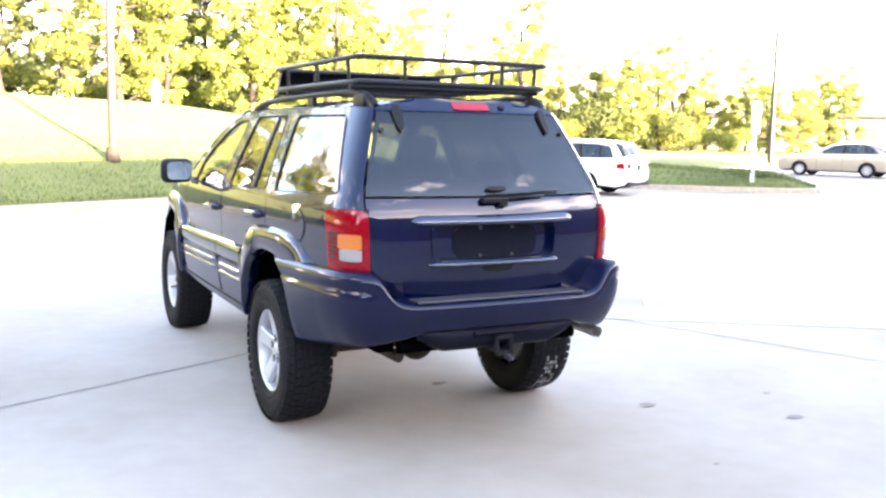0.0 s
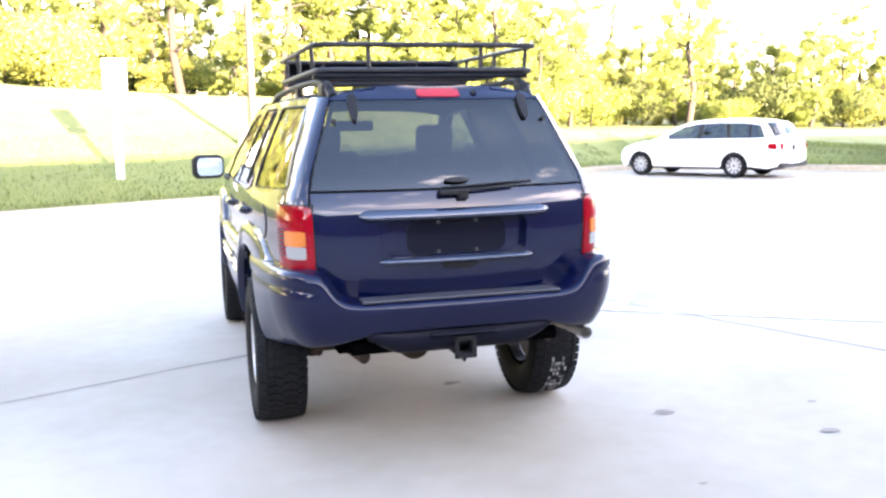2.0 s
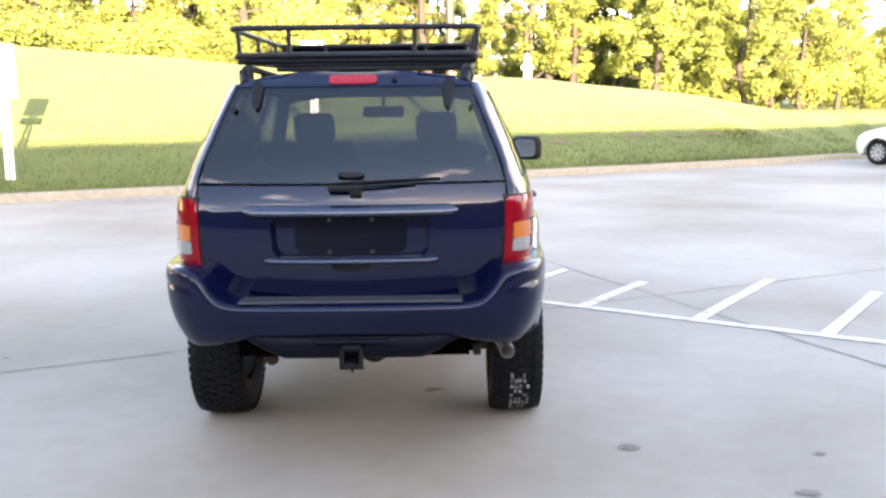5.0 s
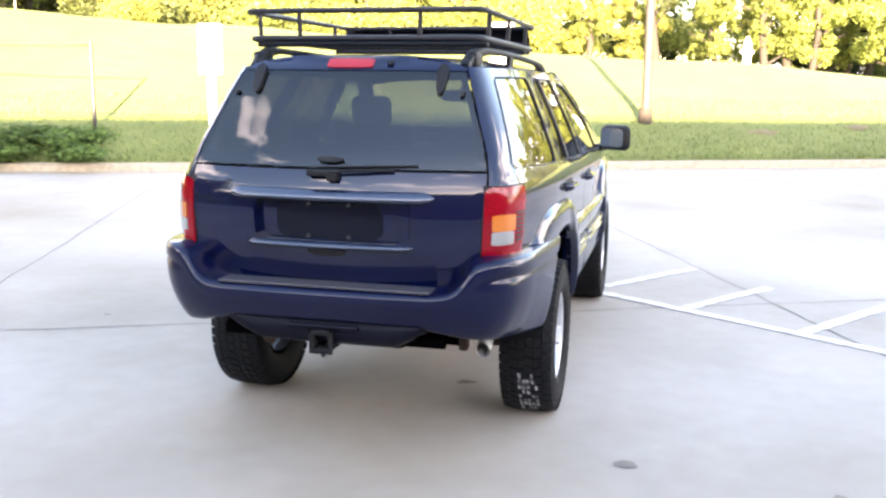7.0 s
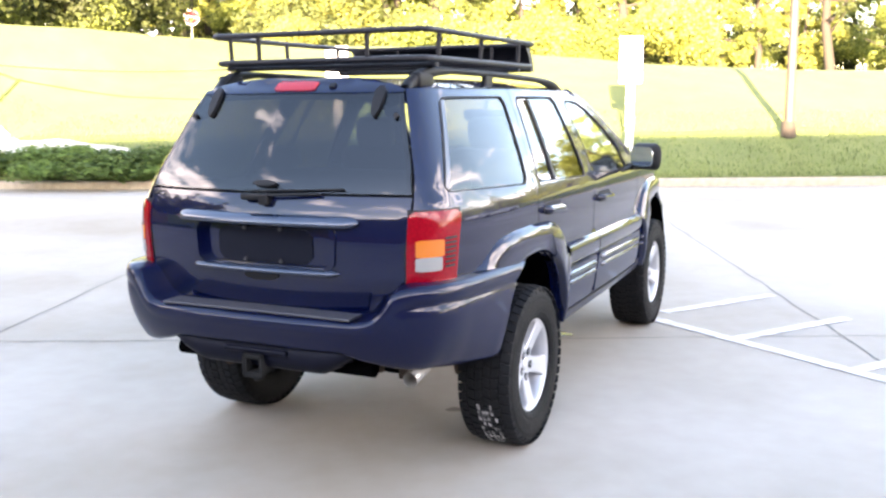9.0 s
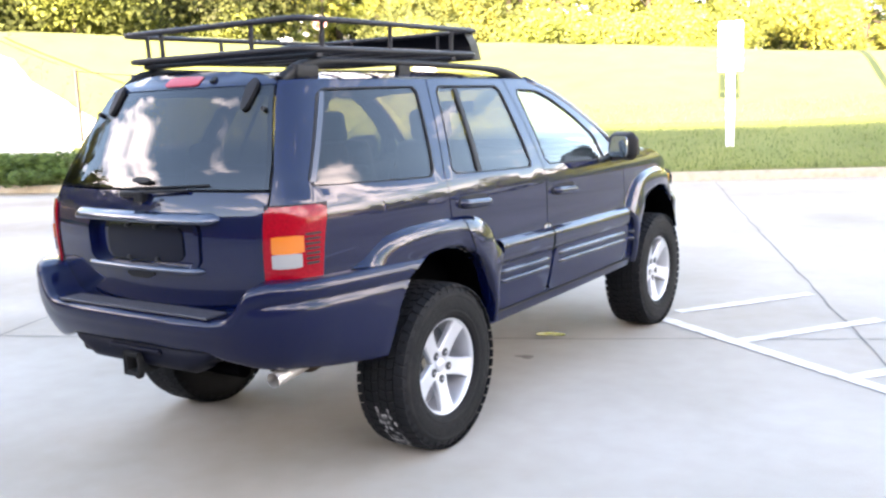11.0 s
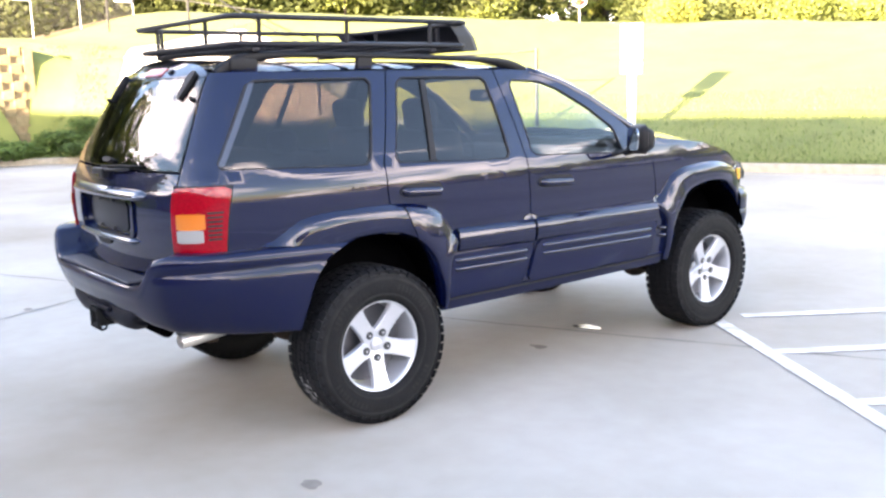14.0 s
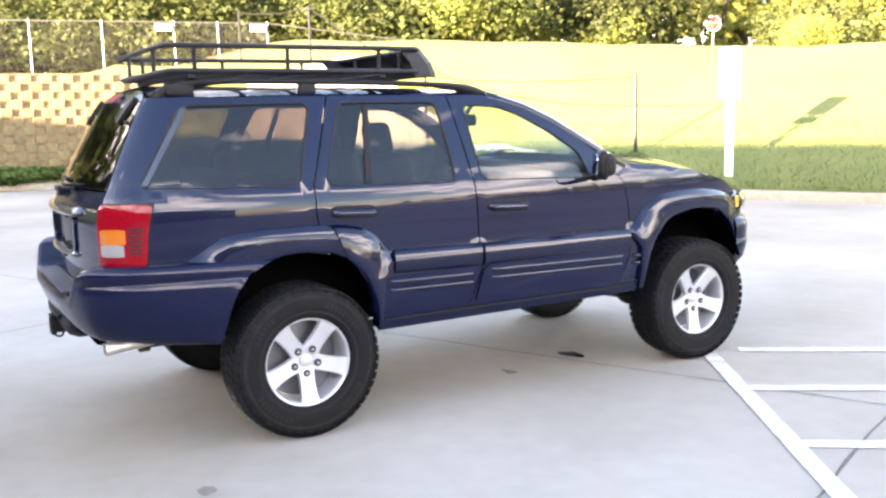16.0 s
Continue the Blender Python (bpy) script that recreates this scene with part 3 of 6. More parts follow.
def light_pole(x, y, h, mat, label, head=True, r=0.10):
    s = thing("light_pole", label, "light pole", at=pose(x, y, ground_z(x, y) - 0.05))
    part("base", cyl(bmesh.new(), (0, 0, 0), (0, 0, 0.38), 0.16, 0.15, 20), M["bark"], s, "round brown concrete footing")
    part("shaft", cyl(bmesh.new(), (0, 0, 0.38), (0, 0, h), r, r * 0.7, 16), mat, s)
    if head:
        part("lamp_head", box(bmesh.new(), -0.1, 0.9, -0.15, 0.15, h - 0.06, h + 0.06, 0.03), mat, s)
    return s


light_pole(0.6, 17.1, 8.5, M["pole"], "pale steel light pole on round footing")
light_pole(38.5, 34.0, 7.4, M["dark_pole"], "dark slender lot light pole with flat head", r=0.17)


# ---- the lifted four-wheel-drive wagon ----
from mathutils.geometry import delaunay_2d_cdt

suv = thing("suv", "dark navy blue lifted SUV with roof basket", "car", at=pose(-0.02, 0, 0))

YB = ([0.5, 0.81, 0.95, 1.1, 1.2, 1.29, 1.5, 1.66, 1.72, 1.77], [-0.95, -0.965, -0.992, -0.998, -0.988, -0.955, -0.835, -0.737, -0.69, -0.62])


def half(y, z):
    """Half the body's width at a place along it and a height."""
    plan = spline(y, [-0.75, -0.4, 0, 0.5, 1.5, 2.2, 2.7, 3.0, 3.2, 3.33], [0.80, 0.845, 0.872, 0.885, 0.892, 0.885, 0.86, 0.81, 0.72, 0.60])
    if z <= 1.29:
        return plan + spline(z, [0.45, 0.55, 0.66, 0.85, 0.885, 0.93, 1.05, 1.16, 1.24, 1.29], [-0.06, -0.02, -0.004, 0.0, -0.004, -0.022, -0.016, -0.016, -0.028, -0.052])
    return plan - 0.052 - 0.205 * ((z - 1.29) / 0.44)**1.12


def rear_y(x, z):
    return spline(z, *YB) + 0.078 * (x / 0.66)**2


def edge_x(z):
    return spline(z, [0.5, 0.8, 1.2, 1.29, 1.5, 1.7, 1.77], [0.64, 0.655, 0.668, 0.665, 0.60, 0.525, 0.50])


def corner(z):
    xr = edge_x(z)
    yr = rear_y(xr, z)
    return xr, yr, yr + 0.20


def body(a, z):
    """The body's skin: a is the place along the side; past the rear corner it runs on round it."""
    xr, yr, y0 = corner(z)
    if a >= y0:
        return Vector((half(a, z), a, z))
    t = (y0 - a) / 0.28
    A = Vector((half(y0, z), y0, z))
    B = Vector((xr, yr, z))
    K = Vector((A.x + (half(y0 + 0.03, z) - half(y0, z)) / 0.03 * (yr + 0.025 - y0), yr + 0.025, z))
    if t <= 1:
        return A * (1 - t)**2 + K * 2 * t * (1 - t) + B * t * t
    x = xr - (y0 - a - 0.28)
    return Vector((x, rear_y(x, z), z))


def rear(x, z):
    return Vector((x, rear_y(x, z), z))


def normal_of(surf, a, b):
    e = 0.004
    n = (surf(a + e, b) - surf(a - e, b)).cross(surf(a, b + e) - surf(a, b - e))
    return n.normalized()


def inside(p, poly):
    x, y = p
    c = False
    for i in range(len(poly)):
        x1, y1 = poly[i]
        x2, y2 = poly[i - 1]
        if (y1 > y) != (y2 > y) and x < (x2 - x1) * (y - y1) / (y2 - y1) + x1:
            c = not c
    return c


def finer(poly, g):
    out = []
    for i in range(len(poly)):
        a, b = np.array(poly[i - 1], float), np.array(poly[i], float)
        k = max(1, int(np.ceil(np.hypot(*(b - a)) / g)))
        out += [tuple(a + (b - a) * (j / k)) for j in range(k)]
    return out


def soften(poly, r=0.25, rounds=2, keep=()):
    """Rounds a polygon's corners, but for those named in keep."""
    for _ in range(rounds):
        out = []
        n = len(poly)
        for i in range(n):
            p, a, b = (np.array(poly[k % n], float) for k in (i, i - 1, i + 1))
            if tuple(poly[i]) in keep:
                out.append(tuple(p))
            else:
                out += [tuple(p + (a - p) * min(r, 0.03 / max(np.hypot(*(a - p)), 1e-6))), tuple(p + (b - p) * min(r, 0.03 / max(np.hypot(*(b - p)), 1e-6)))]
        poly = out
        r *= 0.5
    return poly


def panel(name, surf, outline, mat, parent, holes=(), off=0.0, thick=0.02, g=0.05, label="", sides=(1,), sign=1):
    """A sheet of the given outline laid on a curved skin, with thickness; sides: 1 right, -1 its mirror image."""
    loops = [finer(p, g) for p in (outline, *holes)]
    pts, edges = [], []
    for lp in loops:
        k = len(pts)
        pts += lp
        edges += [(k + i, k + (i + 1) % len(lp)) for i in range(len(lp))]
    arr = np.array(pts)
    lo, hi = np.array(outline).min(0), np.array(outline).max(0)
    for x in np.arange(lo[0] + g / 2, hi[0], g):
        for y in np.arange(lo[1] + g / 2, hi[1], g):
            if inside((x, y), loops[0]) and not any(inside((x, y), h) for h in loops[1:]) and np.hypot(arr[:, 0] - x, arr[:, 1] - y).min() > g * 0.55:
                pts.append((x, y))
    v2, _, tris, *_ = delaunay_2d_cdt([Vector(p) for p in pts], edges, [], 0, 1e-5)
    keep = []
    for t in tris:
        c = sum((v2[i] for i in t), Vector((0, 0))) / 3
        if inside(c, loops[0]) and not any(inside(c, h) for h in loops[1:]):
            keep.append(tuple(t))
    P = [surf(p.x, p.y) for p in v2]
    N = [normal_of(surf, p.x, p.y) * sign for p in v2]
    n = len(P)
    count = {}
    for t in keep:
        for i in range(3):
            e = (t[i], t[(i + 1) % 3])
            count[e] = count.get(e, 0) + 1
    rim = [e for e in count if (e[1], e[0]) not in count]
    made = []
    for s in sides:
        V = [p + m * off for p, m in zip(P, N)] + [p + m * (off - thick) for p, m in zip(P, N)]
        F = list(keep) + [t[::-1] for t in ((i + n, j + n, k + n) for i, j, k in keep)]
        for a, b in rim:
            k = len(V)
            V += [V[a], V[b], V[b + n], V[a + n]]
            F.append((k + 1, k, k + 3, k + 2))
        if sign < 0:
            F = [f[::-1] for f in F]
        if s < 0:
            V = [Vector((-v.x, v.y, v.z)) for v in V]
            F = [f[::-1] for f in F]
        ob = mesh_ob(name, V, F, mat, parent, label)
        flip = Vector((-1, 1, 1)) if s < 0 else Vector((1, 1, 1))
        ns = [m * flip for m in N] + [-m * flip for m in N] + [Vector((0, 0, 0))] * (len(V) - 2 * n)
        ob.data.normals_split_custom_set_from_vertices([tuple(v) for v in ns])
        made.append(ob)
    return made


def at_edge(z, extra=0.0):
    """The a of the rear glass's edge at a height."""
    return corner(z)[2] - 0.28 + extra


BOTH = (1, -1)
R_LIP = [(-0.43, 0.55), (-0.40, 0.66), (-0.36, 0.78), (-0.28, 0.88), (-0.16, 0.935), (0.0, 0.95), (0.16, 0.925), (0.28, 0.85), (0.35, 0.74), (0.385, 0.60), (0.39, 0.52)]
F_LIP = [(2.19, 0.53), (2.21, 0.66), (2.26, 0.79), (2.35, 0.90), (2.50, 0.965), (2.68, 0.985), (2.86, 0.965), (2.98, 0.89), (3.05, 0.77), (3.07, 0.62)]
DOOR_GAP = [(0.255, 1.722), (0.17, 1.50), (0.085, 1.28), (0.08, 1.15), (0.095, 1.04), (0.15, 0.985), (0.235, 0.90)]
MID_GAP = [(0.965, 1.722), (0.985, 1.50), (1.005, 1.25), (1.02, 1.0), (1.03, 0.86), (1.035, 0.80), (0.985, 0.66), (0.94, 0.556)]
FRONT_GAP = [(1.95, 1.305), (2.06, 1.18), (2.10, 1.0), (2.11, 0.88), (2.085, 0.72), (2.01, 0.558)]
Q_WIN = soften([(-0.745, 1.30), (0.012, 1.272), (0.152, 1.688), (-0.50, 1.686)], 0.12)
RD_WIN = soften([(0.145, 1.272), (0.90, 1.247), (0.89, 1.684), (0.30, 1.688)], 0.12)
FD_WIN = soften([(1.055, 1.25), (1.80, 1.225), (1.77, 1.37), (1.60, 1.50), (1.42, 1.605), (1.28, 1.655), (1.045, 1.665)], 0.12)


def shift(line, d):
    return [(a + d, z) for a, z in line]


quarter = shift(DOOR_GAP, -0.004) + [p for p in reversed(R_LIP) if p[0] < 0.235] + [(-0.45, 0.55), (-0.55, 0.60)]
quarter += [(at_edge(z, 0.004), z) for z in (0.80, 0.95, 1.1, 1.2, 1.29, 1.4, 1.5, 1.6, 1.70, 1.722)]
panel("quarter_panel", body, quarter, M["paint"], suv, [Q_WIN], sides=BOTH)
rdoor = shift(DOOR_GAP, 0.004)[::-1] + shift(MID_GAP, -0.004) + [(0.40, 0.556)] + [p for p in reversed(R_LIP[:-1]) if p[0] > 0.235 and p[1] > 0.58]
fdoor = shift(MID_GAP, 0.004)[::-1] + [(1.26, 1.712), (1.42, 1.665), (1.60, 1.575), (1.78, 1.46), (1.885, 1.375), (1.945, 1.31)] + shift(FRONT_GAP, -0.004)[1:]
doors = {}
for nm, shape, win in (("rear_door", rdoor, RD_WIN), ("front_door", fdoor, FD_WIN)):
    doors[nm] = panel(nm, body, shape, M["paint"], suv, [win], sides=BOTH)
fender = shift(FRONT_GAP, 0.004) + [(2.17, 0.585)] + [p for p in F_LIP if p[1] > 0.6] + [(3.10, 0.80), (3.15, 0.92), (3.14, 1.02), (3.10, 1.075), (2.95, 1.15), (2.62, 1.235), (2.3, 1.275), (2.06, 1.297)]
panel("fender", body, fender, M["paint"], suv, sides=BOTH)
for nm, shape, mt in (("quarter_glass", Q_WIN, "glass_side"), ("rear_door_glass", RD_WIN, "glass_side"), ("front_door_glass", FD_WIN, "glass_front")):
    for ob in panel(nm, body, shape, M[mt], suv, off=-0.006, thick=0.003, sides=BOTH, label="tinted pane" if mt == "glass_side" else "clear pane"):
        ob.visible_shadow = False


def ring(outline, wide):
    """The band just inside an outline, as (outline, hole)."""
    c = np.mean(outline, 0)
    inner = [tuple(np.array(p) + (c - np.array(p)) / np.hypot(*(c - np.array(p))) * wide) for p in outline]
    return inner


for shape in (Q_WIN, RD_WIN, FD_WIN):
    panel("window_seal", body, shape, M["gap"], suv, [ring(shape, 0.009)], off=0.002, thick=0.012, sides=BOTH, label="black rubber seal")
panel("divider_bar", body, [(0.445, 1.672), (0.475, 1.672), (0.395, 1.272), (0.36, 1.273)], M["black"], suv, off=0.004, thick=0.012, sides=BOTH)
panel("bright_strip", body, [(-0.725, 1.316), (-0.700, 1.315), (-0.472, 1.670), (-0.495, 1.670)], M["strip"], suv, off=0.003, thick=0.012, sides=BOTH, label="glossy corner strip in the quarter window")
panel("rocker", body, [(0.40, 0.575), (0.40, 0.50), (2.16, 0.512), (2.17, 0.578)], M["clad"], suv, off=0.006, thick=0.05, sides=BOTH)
panel("sill_gap", body, [(0.43, 0.553), (2.14, 0.556), (2.14, 0.565), (0.43, 0.562)], M["gap"], suv, off=0.0145, thick=0.012, sides=BOTH)
# lower door cladding and its ribs
RIB = [(0.014, 0.010), (0.009, 0.022), (0.0, 0.028), (-0.009, 0.024), (-0.014, 0.010)]
GRIP = [(0.020, 0.004), (0.019, 0.024), (0.008, 0.040), (-0.010, 0.041), (-0.021, 0.026), (-0.022, 0.004)]
LEDGE = [(0.030, -0.002), (0.020, 0.006), (0.006, 0.018), (-0.006, 0.022), (-0.05, 0.020), (-0.09, 0.010), (-0.10, -0.004)]


def moulding(name, y0, y1, z_of, profile, parent, side, n=26, taper=True):
    """A rounded strip along the body's side: profile rows are (up, out)."""
    V = []
    for i in range(n):
        y = y0 + (y1 - y0) * i / (n - 1)
        k = min(1.0, min(i, n - 1 - i) / 1.0) if taper else 1.0
        for u, o in profile:
            zz = z_of(y) + u * (0.5 + 0.5 * k)
            q = body(y, zz) + normal_of(body, y, zz) * (o * k if k < 1 else o)
            V.append(Vector((q.x * side, q.y, q.z)))
    return mesh_ob(name, V, grid_faces(n, len(profile), side > 0), M["paint"], parent)


for s, side in enumerate(BOTH):
    rd, fd = doors["rear_door"][s], doors["front_door"][s]
    panel("cladding", body, soften([(0.425, 0.79), (0.40, 0.572), (0.94, 0.572), (1.02, 0.79)], 0.2), M["clad"], rd, off=0.012, thick=0.014, sides=(side,))
    panel("cladding", body, soften([(1.045, 0.79), (0.975, 0.572), (2.015, 0.574), (2.09, 0.79)], 0.2), M["clad"], fd, off=0.012, thick=0.014, sides=(side,))
    for z in (0.712, 0.757):
        moulding("rib", 0.45, 0.975, lambda y: z - 0.016 * (y - 0.45), RIB, rd, side)
        moulding("rib", 1.065, 2.05, lambda y: z + 0.004 - 0.02 * (y - 1.06), RIB, fd, side)
    for z in (0.690, 0.735):
        moulding("rib", 2.118, 2.172, lambda y: z, RIB, suv, side, 6)
    moulding("side_moulding", 0.49, 1.022, lambda y: 0.893 - 0.02 * (y - 0.5), LEDGE, rd, side, 30, False)
    moulding("side_moulding", 1.04, 2.085, lambda y: 0.883 - 0.012 * (y - 1.04), LEDGE, fd, side, 50, False)
    for d, y0, y1, z in ((rd, 0.16, 0.40, 1.135), (fd, 1.09, 1.34, 1.105)):
        # no hollow here: a flat black panel paints the shade behind the grip
        panel("door_handle", body, soften([(y0 - 0.012, z - 0.030), (y1 + 0.012, z - 0.034), (y1 + 0.012, z + 0.030), (y0 - 0.012, z + 0.034)], 0.35, 3), M["gap"], d, off=0.0025, thick=0.01, sides=(side,), g=0.03, label="flat black panel for the shade round the handle")
        moulding("handle_grip", y0, y1, lambda y: z - 0.012 * (y - y0) / (y1 - y0), GRIP, d, side, 16)


def flare(name, lip, outer, n, part_of, side, f0=0.0, f1=1.0, rise=0.04, mat="paint"):
    """A wheel-arch flare: a rounded band from the arch's lip out to the body's skin."""
    L = np.array(lip)
    O = np.array(outer)

    def along(line, f):
        seg = np.hypot(*np.diff(line, axis=0).T)
        s = np.concatenate([[0], seg.cumsum()]) / seg.sum()
        return np.array([spline(f, list(s), list(line[:, 0])), spline(f, list(s), list(line[:, 1]))])
    prof = [(0.0, -0.05), (0.0, rise * 0.75), (0.06, rise * 0.95), (0.2, rise), (0.55, rise * 0.95), (0.78, rise * 0.8), (0.92, rise * 0.4), (1.0, -0.006)]
    V = []
    for i in range(n):
        f = f0 + (f1 - f0) * i / (n - 1)
        a, b = along(L, f), along(O, f)
        A, B = body(*a), body(*b)
        for v, o in prof:
            q = A.lerp(B, v)
            V.append(Vector(((q.x + o) * side, q.y, q.z)))
    return mesh_ob(name, V, grid_faces(n, len(prof), side < 0), M[mat], part_of)


R_OUT = [(-0.60, 0.952), (-0.53, 0.975), (-0.46, 1.02), (-0.38, 1.06), (-0.2, 1.082), (0.0, 1.085), (0.17, 1.08), (0.30, 1.06), (0.40, 1.01), (0.46, 0.93), (0.50, 0.885), (0.44, 0.80), (0.42, 0.60), (0.415, 0.52)]
R_LIP2 = [(-0.18, 0.928), (-0.165, 0.934), (-0.14, 0.94), (-0.08, 0.947), (0.0, 0.95), (0.12, 0.94), (0.2, 0.91), (0.28, 0.85), (0.33, 0.785), (0.36, 0.71), (0.375, 0.66), (0.385, 0.60), (0.388, 0.55), (0.39, 0.52)]
F_OUT = [(2.16, 0.53), (2.17, 0.66), (2.165, 0.78), (2.085, 0.885), (2.17, 0.965), (2.25, 1.055), (2.40, 1.10), (2.66, 1.112), (2.90, 1.085), (3.06, 1.03), (3.17, 0.93), (3.20, 0.80), (3.18, 0.64)]
F_LIP2 = [(2.19, 0.53), (2.205, 0.63), (2.225, 0.71), (2.26, 0.79), (2.30, 0.85), (2.36, 0.905), (2.48, 0.96), (2.68, 0.985), (2.86, 0.965), (2.95, 0.91), (3.02, 0.83), (3.055, 0.75), (3.07, 0.62)]
for s, side in enumerate(BOTH):
    flare("wheel_flare", R_LIP2, R_OUT, 22, suv, side, 0.0, 0.485)
    flare("door_flare", R_LIP2, R_OUT, 22, doors["rear_door"][s], side, 0.492, 1.0)
    flare("wheel_flare", F_LIP2, F_OUT, 44, suv, side)

# roof, windscreen, bonnet, nose
ZT = ([-0.72, -0.62, -0.4, 0.2, 0.9, 1.2, 1.42], [1.70, 1.722, 1.735, 1.742, 1.735, 1.715, 1.67])


def roof(u, y):
    hw = half(y, 1.72) + 0.004
    return Vector((u * hw, y + (0.05 * (1 - u * u) if y > 1 else 0.052 * u * u * min(1, max(0, (-0.2 - y) / 0.42))), spline(y, *ZT) - 0.012 + 0.050 * (1 - u**4)))


NU, NY = 25, 26
mesh_ob("roof", [roof(-1 + 2 * i / (NU - 1), -0.622 + 2.022 * j / (NY - 1)) for i in range(NU) for j in range(NY)], grid_faces(NU, NY), M["paint"], suv)
mesh_ob("headliner", [roof(-0.98 + 1.96 * i / (NU - 1), -0.62 + 1.98 * j / (NY - 1)) - Vector((0, 0, 0.05)) for i in range(NU) for j in range(NY)], grid_faces(NU, NY, True), M["trim"], suv)


def screen(u, v):
    b = Vector((0.69 * u, 2.30 - 0.24 * u * u, 1.295 - 0.01 * u * u))
    t = Vector((0.565 * u, 1.45 - 0.07 * u * u, 1.735 - 0.05 * u**4))
    return b.lerp(t, v) + Vector((0, 0.02, 0.02)) * 4 * v * (1 - v)


wind = mesh_ob("windscreen", [screen(-1 + i / 8, j / 8) for i in range(17) for j in range(9)], grid_faces(17, 9), M["glass_front"], suv, "clear laminated glass")
wind.visible_shadow = False
for side in BOTH:
    pts = [Vector((side * (half(y, z) - 0.03), y, z)) for y, z in ((1.24, 1.700), (1.32, 1.680), (1.46, 1.636), (1.64, 1.550), (1.82, 1.437), (1.96, 1.350), (2.09, 1.268))]
    V, F = tube(pts, 0.034, 10)
    mesh_ob("windscreen_pillar", V, F, M["paint"], suv)


def bonnet(u, y):
    edge = Vector((half(y, 1.2) - 0.07, y, lerp(y, [2.0, 2.3, 2.62, 2.95, 3.10, 3.2], [1.30, 1.277, 1.237, 1.155, 1.09, 1.02])))
    return Vector((edge.x * u, y + 0.17 * (1 - u * u) * (y - 2.0) / 1.2, edge.z + 0.045 * (1 - abs(u)**3) + 0.014 * math.exp(-((abs(u) - 0.55) / 0.08)**2)))


mesh_ob("bonnet", [bonnet(-1 + i / 12, 2.03 + 1.15 * j / 16) for i in range(25) for j in range(17)], grid_faces(25, 17), M["paint"], suv)
part("cowl", box(bmesh.new(), -0.72, 0.72, 1.98, 2.3, 1.20, 1.285, 0.02), M["black"], suv)


def sweep(name, path, profile, mat, parent, front=False, label=""):
    """A profile of (outward, z) swept along a plan line, right half given and mirrored; profile may be a function of the share of the way."""
    full = [(-x, y) for x, y in path] + [(x, y) for x, y in reversed(path)] if path[-1][0] > 0.001 else [(-x, y) for x, y in path] + [(x, y) for x, y in reversed(path[:-1])]
    full = [np.array(p, float) for p in full]
    V = []
    for i, p in enumerate(full):
        d = full[min(i + 1, len(full) - 1)] - full[max(i - 1, 0)]
        d /= np.hypot(*d)
        nrm = np.array((d[1], -d[0])) * (-1 if front else 1)
        pr = profile(p) if callable(profile) else profile
        V += [(p[0] + nrm[0] * o, p[1] + nrm[1] * o, z) for o, z in pr]
    return mesh_ob(name, V, grid_faces(len(full), len(pr), front), mat, parent, label)


def curve_through(pts, n):
    pts = [np.array(p, float) for p in pts]
    s = np.concatenate([[0], np.cumsum([np.hypot(*(b - a)) for a, b in zip(pts[:-1], pts[1:])])])
    return [(spline(t, list(s), [p[0] for p in pts]), spline(t, list(s), [p[1] for p in pts])) for t in np.linspace(0, s[-1], n)]


RB = curve_through([(0.868, -0.40), (0.862, -0.58), (0.845, -0.76), (0.80, -0.92), (0.70, -1.025), (0.5, -1.078), (0.25, -1.10), (0.0, -1.105)], 60)


def bumper_profile(p):
    x, y = abs(p[0]), p[1]
    back = y < -0.9
    zt = spline(x, [0.48, 0.54, 0.59, 0.625, 0.655, 0.74], [0.803, 0.812, 0.842, 0.892, 0.930, 0.952]) if back else 0.952 - 0.012 * min(max((y + 0.9) / 0.5, 0), 1)
    zb = lerp(x, [0.0, 0.42, 0.50, 0.62, 0.80], [0.665, 0.66, 0.632, 0.605, 0.588]) if back else lerp(y, [-0.9, -0.7, -0.40], [0.588, 0.562, 0.545])
    zs = [zb + (zt - 0.085 - zb) * f for f in (0.0, 0.06, 0.16, 0.3, 0.46, 0.64, 0.82)]
    tuck = lambda z: spline(z, [0.54, 0.58, 0.62, 0.66, 0.71, 0.78, 0.84, 0.9], [-0.135, -0.098, -0.068, -0.045, -0.024, -0.006, 0.0, 0.0])
    ease = 1 - 0.7 * min(1, max(0, (y + 0.85) / 0.4))
    tuck_of, tuck = tuck, lambda z: tuck_of(z) * ease
    gr = min(1, max(0, (zt - 0.925) / 0.025))
    top = [(tuck(zt - 0.085), zt - 0.085), (-0.010 * gr + tuck(zt - 0.075), zt - 0.075), (0.002 + tuck(zt - 0.062), zt - 0.062), (0.0, zt - 0.03), (-0.006, zt - 0.012), (-0.018, zt - 0.002), (-0.04, zt), (-0.16, zt + 0.004)]
    return [(tuck(zb) - 0.10, zb + 0.012), (tuck(zb) - 0.012, zb)] + [(tuck(z), z + 0.006 * (k == 0)) for k, z in enumerate(zs)] + top


bump_ob = sweep("rear_bumper", RB, bumper_profile, M["clad"], suv)
